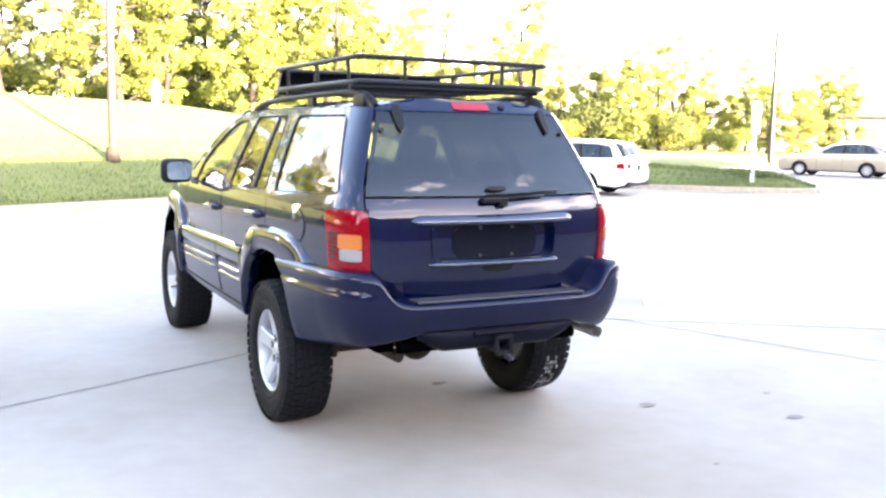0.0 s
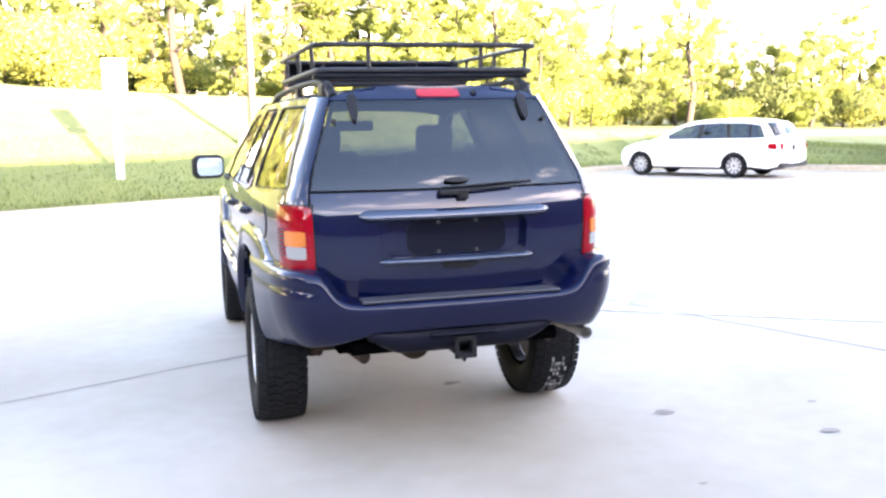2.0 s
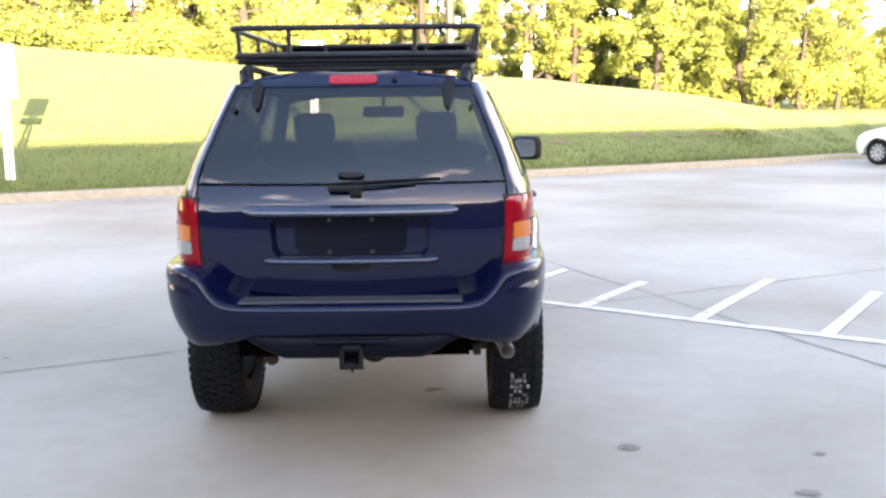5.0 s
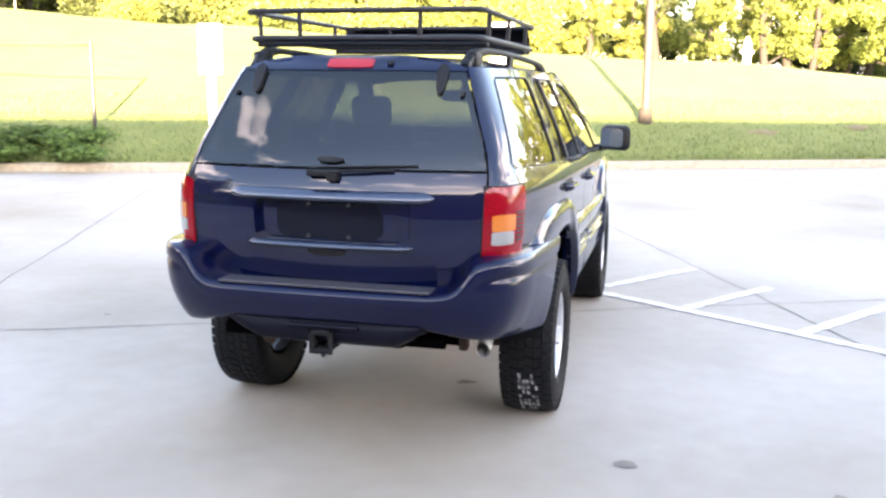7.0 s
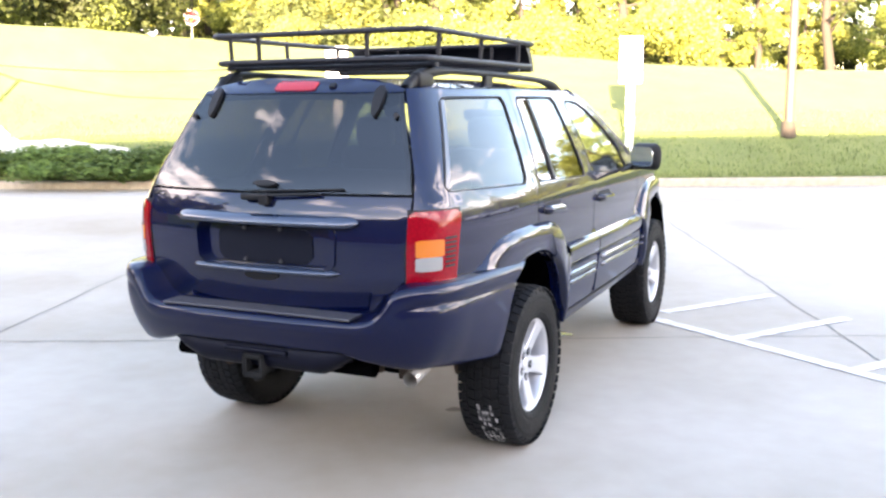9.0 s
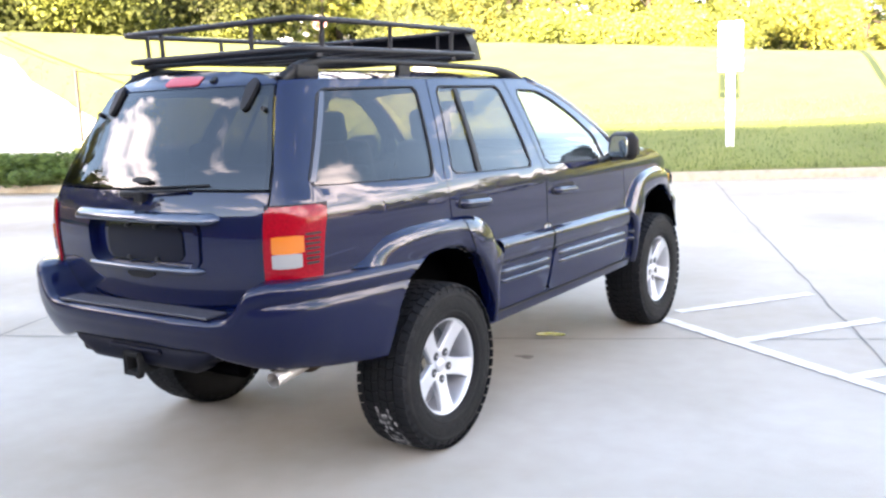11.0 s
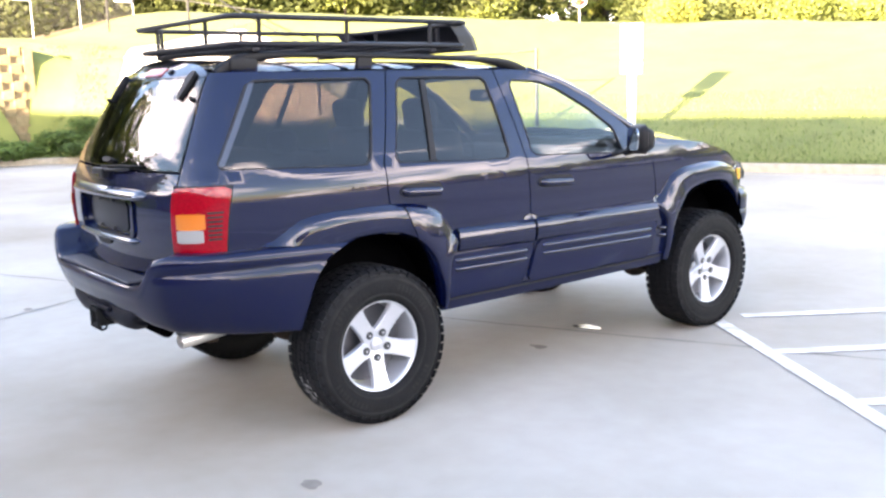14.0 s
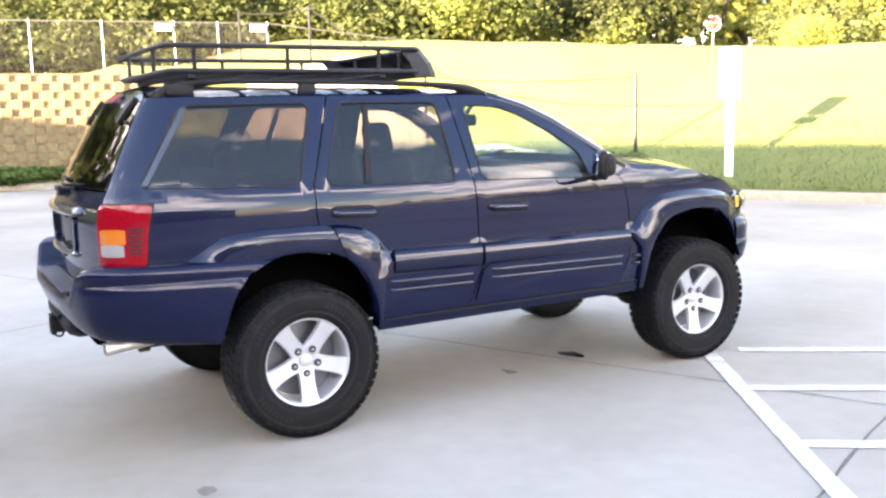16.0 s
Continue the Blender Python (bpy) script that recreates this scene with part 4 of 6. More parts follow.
# its front ends follow the rear arches
lip_z, lip_y = [p[1] for p in R_LIP[:6]], [p[0] for p in R_LIP[:6]]
for v in bump_ob.data.vertices:
    k = min(1.0, max(0.0, (v.co.y + 0.70) / 0.30))
    if k > 0:
        v.co.y += k * (lerp(v.co.z, lip_z, lip_y) + 0.40)
        v.co.x += math.copysign(0.020 * k, v.co.x)
bump_ob.data.update()
part("step_pad", box(bmesh.new(), -0.47, 0.47, -1.075, -0.965, 0.805, 0.818, 0.005), M["step"], suv, "charcoal ribbed step pad")
def valance_profile(p):
    up = 0.06 * min(1, max(0, (abs(p[0]) - 0.30) / 0.14))
    return [(-0.3, 0.545 + up), (-0.06, 0.55 + up), (-0.015, 0.57 + up), (0.0, 0.60 + 0.75 * up), (-0.004, 0.655 + 0.2 * up), (-0.03, 0.675 + 0.1 * up)]


sweep("valance", curve_through([(0.45, -1.02), (0.40, -1.042), (0.3, -1.05), (0.0, -1.055)], 26), valance_profile, M["valance"], suv, label="dark plastic lower valance")
FB = curve_through([(0.848, 3.05), (0.838, 3.12), (0.78, 3.22), (0.64, 3.33), (0.4, 3.40), (0.0, 3.42)], 30)
sweep("front_bumper", FB, [(-0.16, 0.55), (-0.07, 0.56), (-0.02, 0.62), (0.0, 0.70), (0.0, 0.745), (-0.01, 0.75), (0.0, 0.757), (0.0, 0.84), (-0.02, 0.885), (-0.10, 0.90)], M["clad"], suv, True)
sweep("nose", curve_through([(0.79, 3.08), (0.76, 3.17), (0.66, 3.27), (0.4, 3.35), (0.0, 3.38)], 24), [(0.0, 0.88), (0.0, 0.98), (-0.03, 1.05), (-0.09, 1.085)], M["paint"], suv, True)
for i in range(7):
    x = (i - 3) * 0.11
    part("grille_bar", box(bmesh.new(), x - 0.03, x + 0.03, 3.37 - abs(i - 3) * 0.008, 3.395 - abs(i - 3) * 0.008, 0.90, 1.03, 0.01), M["gap"], suv, "black grille slot")
for side in BOTH:
    V = []
    for i in range(9):
        a = i / 8
        p = Vector((0.55 + 0.245 * a, 3.335 - 0.20 * a**2.2, 0))
        V += [(side * (p.x + 0.004), p.y + 0.012, 0.93 + 0.01 * a), (side * (p.x + 0.006), p.y + 0.015, 1.0), (side * (p.x - 0.006), p.y - 0.01, 1.06 - 0.01 * a)]
    mesh_ob("headlight", V, grid_faces(9, 3, side > 0), M["white_lens"], suv, "clear headlight lens")
    part("indicator", box(bmesh.new(), side * 0.772 - 0.012, side * 0.772 + 0.012, 3.10, 3.14, 0.95, 1.03, 0.008), M["yellow"], suv, "yellow side indicator")

# liftgate with glass, recess, bar, strip and handle
REC = soften([(-0.325, 0.985), (0.325, 0.985), (0.335, 1.165), (-0.335, 1.165)], 0.2, 2)
gate = [(-edge_x(z) + 0.006, z) for z in (0.80, 0.95, 1.1, 1.2, 1.288)] + [(edge_x(z) - 0.006, z) for z in (1.288, 1.2, 1.1, 0.95, 0.80)]
lift = panel("liftgate", rear, gate, M["paint"], suv, [REC], thick=0.035, sign=1)[0]
panel("plate_recess", rear, ring(REC, -0.012), M["paint"], lift, off=-0.030, thick=0.006)
panel("blank_plate_panel", rear, soften([(-0.24, 1.0), (0.24, 1.0), (0.24, 1.15), (-0.24, 1.15)], 0.2), M["plate_panel"], lift, off=-0.024, thick=0.006)
panel("recess_rim", rear, ring(REC, -0.026), M["paint"], lift, [ring(REC, -0.003)], off=0.011, thick=0.03, g=0.03)
for x, z in ((-0.09, 1.145), (0.09, 1.145), (-0.09, 1.01), (0.09, 1.01)):
    part("screw", cyl(bmesh.new(), (x, rear_y(x, z) + 0.028, z), (x, rear_y(x, z) + 0.012, z), 0.008, n=10), M["nut_well"], lift)
def gate_rib(name, hw, z, prof, mat):
    """A rounded bar across the liftgate: rows of (up, out), drawn in towards its ends."""
    V = []
    n = 41
    for i in range(n):
        x = hw * (-1 + 2 * i / (n - 1))
        k = min(1.0, (1 - abs(x) / hw) / 0.10)**0.5
        for u, o in prof:
            V.append(rear(x, z + u * (0.25 + 0.75 * k)) + Vector((0, -o * (0.2 + 0.8 * k) if o > 0 else -o, 0)))
    return mesh_ob(name, V, grid_faces(n, len(prof)), mat, lift)


gate_rib("gate_bar", 0.455, 1.185, [(0.026, -0.01), (0.024, 0.008), (0.010, 0.026), (-0.008, 0.034), (-0.018, 0.030), (-0.024, 0.0), (-0.025, -0.03)], M["bar"])
gate_rib("gate_strip", 0.37, 0.975, [(0.016, -0.03), (0.014, 0.006), (0.004, 0.024), (-0.006, 0.028), (-0.014, 0.018), (-0.02, -0.01)], M["bar"])
panel("handle_pocket", rear, soften([(-0.075, 0.93), (0.075, 0.93), (0.09, 0.963), (-0.09, 0.963)], 0.3), M["black"], lift, off=0.006, thick=0.02, g=0.03)
RG = [(-edge_x(z) + 0.008, z) for z in (1.298, 1.4, 1.5, 1.6, 1.70)] + [(edge_x(z) - 0.008, z) for z in (1.70, 1.6, 1.5, 1.4, 1.298)]
rg = panel("rear_glass", rear, RG, M["glass_rear"], lift, off=0.003, thick=0.004, label="dark tinted rear glass")[0]
rg.visible_shadow = False
panel("glass_band", rear, RG, M["gap"], lift, [ring(RG, 0.022)], off=0.001, thick=0.008, label="black painted glass border")
top = [(-0.518, 1.704), (0.518, 1.704)] + [(0.518 - 1.036 * i / 12, 1.774 - 0.058 * abs(1 - i / 6)**3.5) for i in range(13)]
panel("spoiler", rear, top, M["paint"], lift, off=0.004, thick=0.03)
panel("brake_light", rear, soften([(-0.105, 1.712), (0.105, 1.712), (0.105, 1.749), (-0.105, 1.749)], 0.12, 1), M["pink"], lift, off=0.010, thick=0.02, g=0.03, label="pinkish red high brake light")
panel("washer_jet", rear, [(0.17, 1.722), (0.195, 1.722), (0.195, 1.737), (0.17, 1.737)], M["black"], lift, off=0.014, thick=0.02)
for x in (-0.42, 0.42):
    panel("glass_hinge", rear, soften([(x - 0.012, 1.60), (x + 0.012, 1.60), (x + 0.023, 1.66), (x + 0.024, 1.722), (x - 0.024, 1.722), (x - 0.023, 1.66)], 0.3), M["black"], lift, off=0.02, thick=0.03, g=0.03)
for x in (-0.52, 0.52):
    p = rear(x, 1.605)
    part("stud", cyl(bmesh.new(), p, p + Vector((0, -0.02, 0.006)), 0.011, n=12), M["black"], lift)
panel("latch_cover", rear, soften([(-0.05, 1.315), (0.06, 1.315), (0.06, 1.336), (-0.05, 1.336)], 0.3), M["black"], lift, off=0.022, thick=0.03, g=0.03)
# wiper
wp = [rear(x, z) + Vector((0, -o, 0)) for x, z, o in ((-0.045, 1.286, 0.02), (0.03, 1.287, 0.03), (0.15, 1.292, 0.026), (0.28, 1.296, 0.018))]
V, F = tube(wp, 0.007, 8)
wiper = mesh_ob("rear_wiper", V, F, M["black"], lift)
part("wiper_motor", box(bmesh.new(), 0.0, 0.05, -1.0, -0.955, 1.245, 1.295, 0.008), M["black"], lift)
V, F = tube([rear(x, 1.30 + 0.004 * i) + Vector((0, -0.012, 0)) for i, x in enumerate((-0.06, 0.05, 0.15, 0.25, 0.38))], 0.005, 6)
mesh_ob("wiper_blade", V, F, M["black"], lift)
part("wiper_pivot", box(bmesh.new(), -0.09, 0.02, -1.0, -0.96, 1.265, 1.293, 0.008), M["black"], lift)

# tail lights that wrap round the corner
def lamp_patch(name, z0, z1, e0, e1, mat, parent, side, off, label=""):
    zs = np.linspace(z0, z1, 5)
    out = [(at_edge(z, e0(z) if callable(e0) else e0), z) for z in zs] + [(at_edge(z, e1(z) if callable(e1) else e1), z) for z in zs[::-1]]
    return panel(name, body, soften(out, 0.2, 2), mat, parent, off=off, thick=0.03, g=0.035, sides=(side,), label=label, sign=1)


for side in BOTH:
    full = lambda z: 0.258 + 0.025 * (z - 0.945) / 0.27
    base = lamp_patch("tail_light", 0.930, 1.232, -0.012, full, M["red"], suv, side, 0.010, "red, amber and clear tail light")[0]
    lamp_patch("amber_band", 1.053, 1.122, 0.032, 0.183, M["amber"], base, side, 0.014, "amber band")
    lamp_patch("reverse_band", 0.997, 1.053, 0.032, 0.172, M["white_lens"], base, side, 0.014, "clear grey reversing lens")
    for k in range(7):
        z = 1.005 + k * 0.019
        lamp_patch("slot", z, z + 0.009, 0.192, 0.245 + k * 0.002, M["gap"], base, side, 0.013, "black slot")
    panel("lamp_gap", body, [(at_edge(z, -0.02), z) for z in (0.921, 1.08, 1.241)] + [(at_edge(z, 0.263 + 0.025 * (z - 0.945) / 0.27), z) for z in (1.238, 1.08, 0.924)], M["gap"], suv, off=0.0015, thick=0.02, sides=(side,))
# fuel door on the left
panel("fuel_door", body, [(-0.40 + 0.085 * math.cos(t * 0.3927), 1.125 + 0.085 * math.sin(t * 0.3927)) for t in range(16)], M["gap"], suv, off=0.001, thick=0.01, sides=(-1,))
panel("fuel_flap", body, [(-0.40 + 0.08 * math.cos(t * 0.3927), 1.125 + 0.08 * math.sin(t * 0.3927)) for t in range(16)], M["paint"], suv, off=0.005, thick=0.012, sides=(-1,))

# door mirrors
def rounded_plate(hx, hz, r):
    """A thin upright plate with rounded corners."""
    bm = bmesh.new()
    ring_ = [(sx * (hx - r) + r * math.cos(a), sz * (hz - r) + r * math.sin(a)) for sx, sz, a0 in ((1, 1, 0), (-1, 1, 90), (-1, -1, 180), (1, -1, 270)) for a in (radians(a0 + 15 * k) for k in range(7))]
    f = bm.faces.new([bm.verts.new((x, -0.004, z)) for x, z in ring_])
    r_ = bmesh.ops.extrude_face_region(bm, geom=[f])
    bmesh.ops.translate(bm, vec=(0, 0.004, 0), verts=[v for v in r_["geom"] if isinstance(v, bmesh.types.BMVert)])
    return bm


for side in BOTH:
    bm = bmesh.new()
    box(bm, -0.115, 0.115, -0.055, 0.055, -0.085, 0.085, 0.05, seg=6)
    for v in bm.verts:
        if v.co.y > 0:
            v.co.x *= 0.80
            v.co.z *= 0.78
    mir = part("door_mirror", bm, M["black"], suv, "black door mirror", True)
    mir.matrix_basis = pose(side * 1.0, 1.80, 1.305, 0, 0, -side * (14 if side < 0 else 30))
    mg = part("mirror_glass", rounded_plate(0.090, 0.062, 0.035), M["mirror"], mir, "mirror glass", True)
    mg.matrix_basis = pose(0, -0.054, 0, -2, 0, 0)
    part("mirror_arm", box(bmesh.new(), -side * 0.19 - 0.06, -side * 0.19 + 0.09, -0.03, 0.04, -0.095, -0.05, 0.012), M["black"], mir)
    V, F = tube([(side * 0.80, 1.55, 1.222), (side * 0.86, 1.7, 1.215), (side * 0.88, 1.85, 1.235)], 0.012, 8)
    mesh_ob("mirror_foot", V, F, M["black"], suv)

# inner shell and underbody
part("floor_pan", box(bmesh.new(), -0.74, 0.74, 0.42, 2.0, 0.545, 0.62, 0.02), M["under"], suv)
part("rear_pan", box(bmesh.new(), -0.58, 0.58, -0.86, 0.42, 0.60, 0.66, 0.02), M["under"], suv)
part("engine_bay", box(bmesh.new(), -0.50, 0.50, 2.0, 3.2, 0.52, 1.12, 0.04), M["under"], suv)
part("load_floor", box(bmesh.new(), -0.60, 0.60, -0.86, 0.2, 0.86, 0.90, 0.01), M["trim"], suv)
for side in BOTH:
    part("side_lining", box(bmesh.new(), side * 0.765 - 0.015, side * 0.765 + 0.015, -0.50, 1.95, 0.975, 1.22, 0.01), M["trim"], suv)
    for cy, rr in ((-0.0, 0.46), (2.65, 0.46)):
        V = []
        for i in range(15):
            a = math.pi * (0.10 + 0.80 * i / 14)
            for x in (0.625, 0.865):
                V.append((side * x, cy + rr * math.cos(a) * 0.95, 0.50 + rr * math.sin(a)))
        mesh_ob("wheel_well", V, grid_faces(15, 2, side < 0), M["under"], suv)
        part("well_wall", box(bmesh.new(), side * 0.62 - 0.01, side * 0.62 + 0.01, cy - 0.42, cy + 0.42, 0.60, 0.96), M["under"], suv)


def beam(name, a, b, r, mat, n=12, label=""):
    return part(name, cyl(bmesh.new(), a, b, r, n=n), M[mat], suv, label, True)


for y in (0.0, 2.69):
    beam("axle", (-0.66, y, 0.39), (0.66, y, 0.39), 0.045, "rust")
    bm = bmesh.new()
    bmesh.ops.create_uvsphere(bm, u_segments=16, v_segments=10, radius=0.14)
    for v in bm.verts:
        v.co.x *= 0.8
    dif = part("differential", bm, M["rust"], suv, smooth=True)
    dif.location = (0.02 if y < 1 else 0.25, y - 0.02, 0.40)
for side in BOTH:
    beam("shock_absorber", (side * 0.60, -0.27, 0.40), (side * 0.54, -0.36, 0.92), 0.03, "rust")
    beam("lower_link", (side * 0.52, 0.0, 0.34), (side * 0.48, 0.75, 0.50), 0.025, "rust")
    beam("front_link", (side * 0.52, 2.69, 0.34), (side * 0.44, 2.05, 0.47), 0.025, "rust")
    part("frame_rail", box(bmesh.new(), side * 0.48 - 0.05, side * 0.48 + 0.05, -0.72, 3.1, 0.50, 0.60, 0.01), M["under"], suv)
V, F = tube([(0.30, 1.8, 0.46), (0.3, 0.9, 0.47), (0.42, 0.5, 0.50), (0.5, 0.15, 0.60), (0.5, -0.25, 0.60), (0.52, -0.5, 0.56)], 0.03, 10)
mesh_ob("exhaust_pipe", V, F, M["rust"], suv)
part("muffler", box(bmesh.new(), 0.08, 0.46, -0.82, -0.42, 0.545, 0.665, 0.05, seg=3), M["rust"], suv, smooth=True)
V, F = tube([(0.44, -0.50, 0.585), (0.56, -0.58, 0.58), (0.625, -0.68, 0.572), (0.650, -0.77, 0.566), (0.660, -0.85, 0.561), (0.667, -0.935, 0.554)], 0.031, 14)
mesh_ob("exhaust_tip", V, F[:-1], M["tip"], suv, "bare metal exhaust tip")
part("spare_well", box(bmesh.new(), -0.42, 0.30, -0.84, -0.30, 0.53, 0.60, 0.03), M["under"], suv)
# hitch receiver: a square tube, open at the back, on a crossbar
bm = bmesh.new()
for x0, x1, z0, z1 in ((-0.042, -0.032, 0.535, 0.615), (0.032, 0.042, 0.535, 0.615), (-0.032, 0.032, 0.535, 0.545), (-0.032, 0.032, 0.605, 0.615)):
    box(bm, x0, x1, -1.08, -0.80, z0, z1)
box(bm, -0.05, 0.05, -1.085, -1.065, 0.525, 0.537)
box(bm, -0.05, -0.041, -1.085, -1.065, 0.525, 0.625)
box(bm, 0.041, 0.05, -1.085, -1.065, 0.525, 0.625)
box(bm, -0.05, 0.05, -1.085, -1.065, 0.613, 0.625)
part("hitch_receiver", bm, M["dust_sheen"], suv, "black square tow hitch receiver")
beam("hitch_crossbar", (-0.5, -0.92, 0.575), (0.5, -0.92, 0.575), 0.035, "under")
part("hitch_surround", box(bmesh.new(), -0.16, 0.16, -1.068, -0.95, 0.625, 0.650, 0.010), M["valance"], suv)
V, F = tube([(0.0, -1.045 + 0.02 * math.cos(t * 0.5236), 0.522 + 0.016 * math.sin(t * 0.5236)) for t in range(12)], 0.006, 6, True)
mesh_ob("chain_loop", V, F, M["black"], suv)
part("tow_hook", box(bmesh.new(), 0.52, 0.56, -0.76, -0.70, 0.49, 0.55, 0.01), M["rust"], suv)
beam("track_bar_end", (-0.46, -0.55, 0.50), (-0.40, -0.72, 0.47), 0.03, "rust")


# wheels
def revolve(profile, n=48):
    V, F = [], []
    k = len(profile)
    for i in range(n):
        a = 2 * math.pi * i / n
        V += [(x, r * math.cos(a), r * math.sin(a)) for r, x in profile]
    for i in range(n):
        for j in range(k - 1):
            F.append((i * k + j, ((i + 1) % n) * k + j, ((i + 1) % n) * k + j + 1, i * k + j + 1)[::-1])
    return V, F


def wheel_parts(w):
    """Tyre, tread, rim, spokes, nuts; the wheel's outer face looks along +x, centre at the origin."""
    tp = [(0.222, 0.085), (0.226, 0.108), (0.245, 0.122), (0.285, 0.130), (0.325, 0.128), (0.355, 0.121), (0.374, 0.113), (0.3835, 0.098), (0.386, 0.0),
          (0.3835, -0.098), (0.374, -0.113), (0.355, -0.121), (0.325, -0.128), (0.285, -0.130), (0.245, -0.122), (0.222, -0.10)]
    V, F = revolve(tp, 72)
    tyre = mesh_ob("tyre", V, F, M["rubber"], w, "black all-terrain tyre")
    # tread blocks in staggered rows, with shoulder lugs
    TV, TF = [], []
    for row, (x0, x1) in enumerate(((-0.126, -0.082), (-0.076, -0.042), (-0.036, -0.003), (0.003, 0.036), (0.042, 0.076), (0.082, 0.126))):
        nb = 50
        for i in range(nb):
            a0 = 2 * math.pi * (i + 0.27 * (row % 3)) / nb
            a1 = a0 + 2 * math.pi / nb * 0.80
            sk = 0.025 if row % 2 else -0.025
            shoulder = row in (0, 5)
            k = len(TV)
            for a, x in ((a0, x0), (a1, x0), (a1 + sk, x1), (a0 + sk, x1)):
                edge = shoulder and abs(x) > 0.12
                for r in (0.376, 0.383 if edge else 0.3915):
                    TV.append((x * (1.015 if edge and r < 0.38 else 1), r * math.cos(a), r * math.sin(a)))
            q = [(1, 3, 5, 7)[::-1], (0, 1, 3, 2), (2, 3, 5, 4), (4, 5, 7, 6), (6, 7, 1, 0)]
            TF += [tuple(k + j for j in f) for f in q]
    mesh_ob("tread", TV, TF, M["tread"], tyre, "", False)
    # shoulder lugs running down the sidewall, and raised bars of moulded lettering
    SV, SF = [], []
    for i in range(40):
        a = 2 * math.pi * (i + 0.5) / 40
        r0, wa = (0.350, 0.048) if i % 2 else (0.358, 0.052)
        for sx in (1, -1):
            k = len(SV)
            for r, x in ((r0, 0.1215), (0.366, 0.117), (0.380, 0.105)):
                for da in (-wa, wa):
                    SV.append((sx * (x + 0.003), r * math.cos(a + da), r * math.sin(a + da)))
                    SV.append((sx * (x - 0.012), r * math.cos(a + da * 1.15), r * math.sin(a + da * 1.15)))
            for q in ((0, 4, 6, 2), (4, 8, 10, 6), (0, 1, 5, 4), (4, 5, 9, 8), (2, 6, 7, 3), (6, 10, 11, 7), (0, 2, 3, 1)):
                SF.append(tuple(k + v for v in (q if sx > 0 else q[::-1])))
    tagged(mesh_ob("shoulder_lug", SV, SF, M["tread"], tyre, "", False), kind="stuff")
    LV, LF = [], []
    for g0, cnt in ((0.5, 9), (3.6, 9), (2.2, 6), (5.3, 6)):
        for i in range(cnt):
            a = g0 + i * 0.085
            k = len(LV)
            for r in (0.287, 0.317):
                for da in (-0.026, 0.026):
                    LV.append((0.1318 if r < 0.3 else 0.1308, r * math.cos(a + da), r * math.sin(a + da)))
            LF.append((k, k + 1, k + 3, k + 2))
    tagged(mesh_ob("moulded_lettering", LV, LF, M["dust_sheen"], tyre, "", False), kind="stuff")
    # raised rings on the sidewall; their paler grey holds dust and painted sheen
    V, F = revolve([(0.252, 0.124), (0.256, 0.1275), (0.262, 0.1275), (0.266, 0.126)], 72)
    mesh_ob("sidewall_ring", V, F, M["dust_sheen"], tyre, "dusty grey ring by the rim, sheen in its colour")
    V, F = revolve([(0.326, 0.1275), (0.330, 0.1295), (0.342, 0.1265), (0.346, 0.124)], 72)
    mesh_ob("shoulder_ring", V, F, M["dust_sheen"], tyre, "dusty grey band on the shoulder, sheen in its colour")
    V, F = revolve([(0.200, -0.10), (0.206, 0.03), (0.212, 0.088), (0.218, 0.104), (0.230, 0.108), (0.234, 0.102), (0.230, 0.092)], 64)
    rim = mesh_ob("rim", V, F, M["alloy"], w, "silver alloy rim")
    V, F = revolve([(0.03, -0.02), (0.20, -0.03)], 40)
    mesh_ob("brake_disc", V, F, M["alloy_in"], w)
    V, F = revolve([(0.0001, 0.074), (0.028, 0.073), (0.034, 0.066), (0.034, 0.05)], 28)
    mesh_ob("centre_cap", V, F, M["alloy"], rim)
    for s in range(5):
        a = 2 * math.pi * s / 5 - math.pi / 2
        ca, sa = math.cos(a), math.sin(a)
        V, F = [], []
        sec = [(0.025, 0.032, 0.060), (0.06, 0.044, 0.068), (0.10, 0.040, 0.074), (0.15, 0.041, 0.084), (0.19, 0.045, 0.094), (0.215, 0.054, 0.100)]
        for r, hw, x in sec:
            for o, dx in ((-hw, -0.03), (-hw, -0.006), (-hw * 0.86, 0.0), (hw * 0.86, 0.0), (hw, -0.006), (hw, -0.03)):
                V.append((x + dx, r * ca - o * sa, r * sa + o * ca))
        F = grid_faces(len(sec), 6, True)
        mesh_ob("spoke", V, F, M["alloy"], rim, smooth=False)
        yy, zz = 0.066 * math.cos(a), 0.066 * math.sin(a)
        part("nut_pocket", cyl(bmesh.new(), (0.06, yy, zz), (0.0725, yy, zz), 0.020, n=18), M["nut_well"], rim)
        part("lug_nut", cyl(bmesh.new(), (0.06, yy, zz), (0.078, yy, zz), 0.0095, 0.007, n=6), M["chrome"], rim)


for side in BOTH:
    for k, y in enumerate((0.0, 2.69)):
        w = new("wheel")
        w.parent = suv
        w.empty_display_size = 0.1
        if side == 1 and k == 0:
            wheel_parts(w)
            first = w
            w.matrix_basis = pose(0.758, y, 0.392, 2)
        else:
            for o in list(first.children):
                def dup(src, par):
                    c = src.copy()
                    scene.collection.objects.link(c)
                    c.parent = par
                    for ch in src.children:
                        dup(ch, c)
                dup(o, w)
            w.matrix_basis = pose(side * 0.758, y, 0.392, (0, -3, 40)[k if side == 1 else 2 - k], 0, 0 if side == 1 else 180)
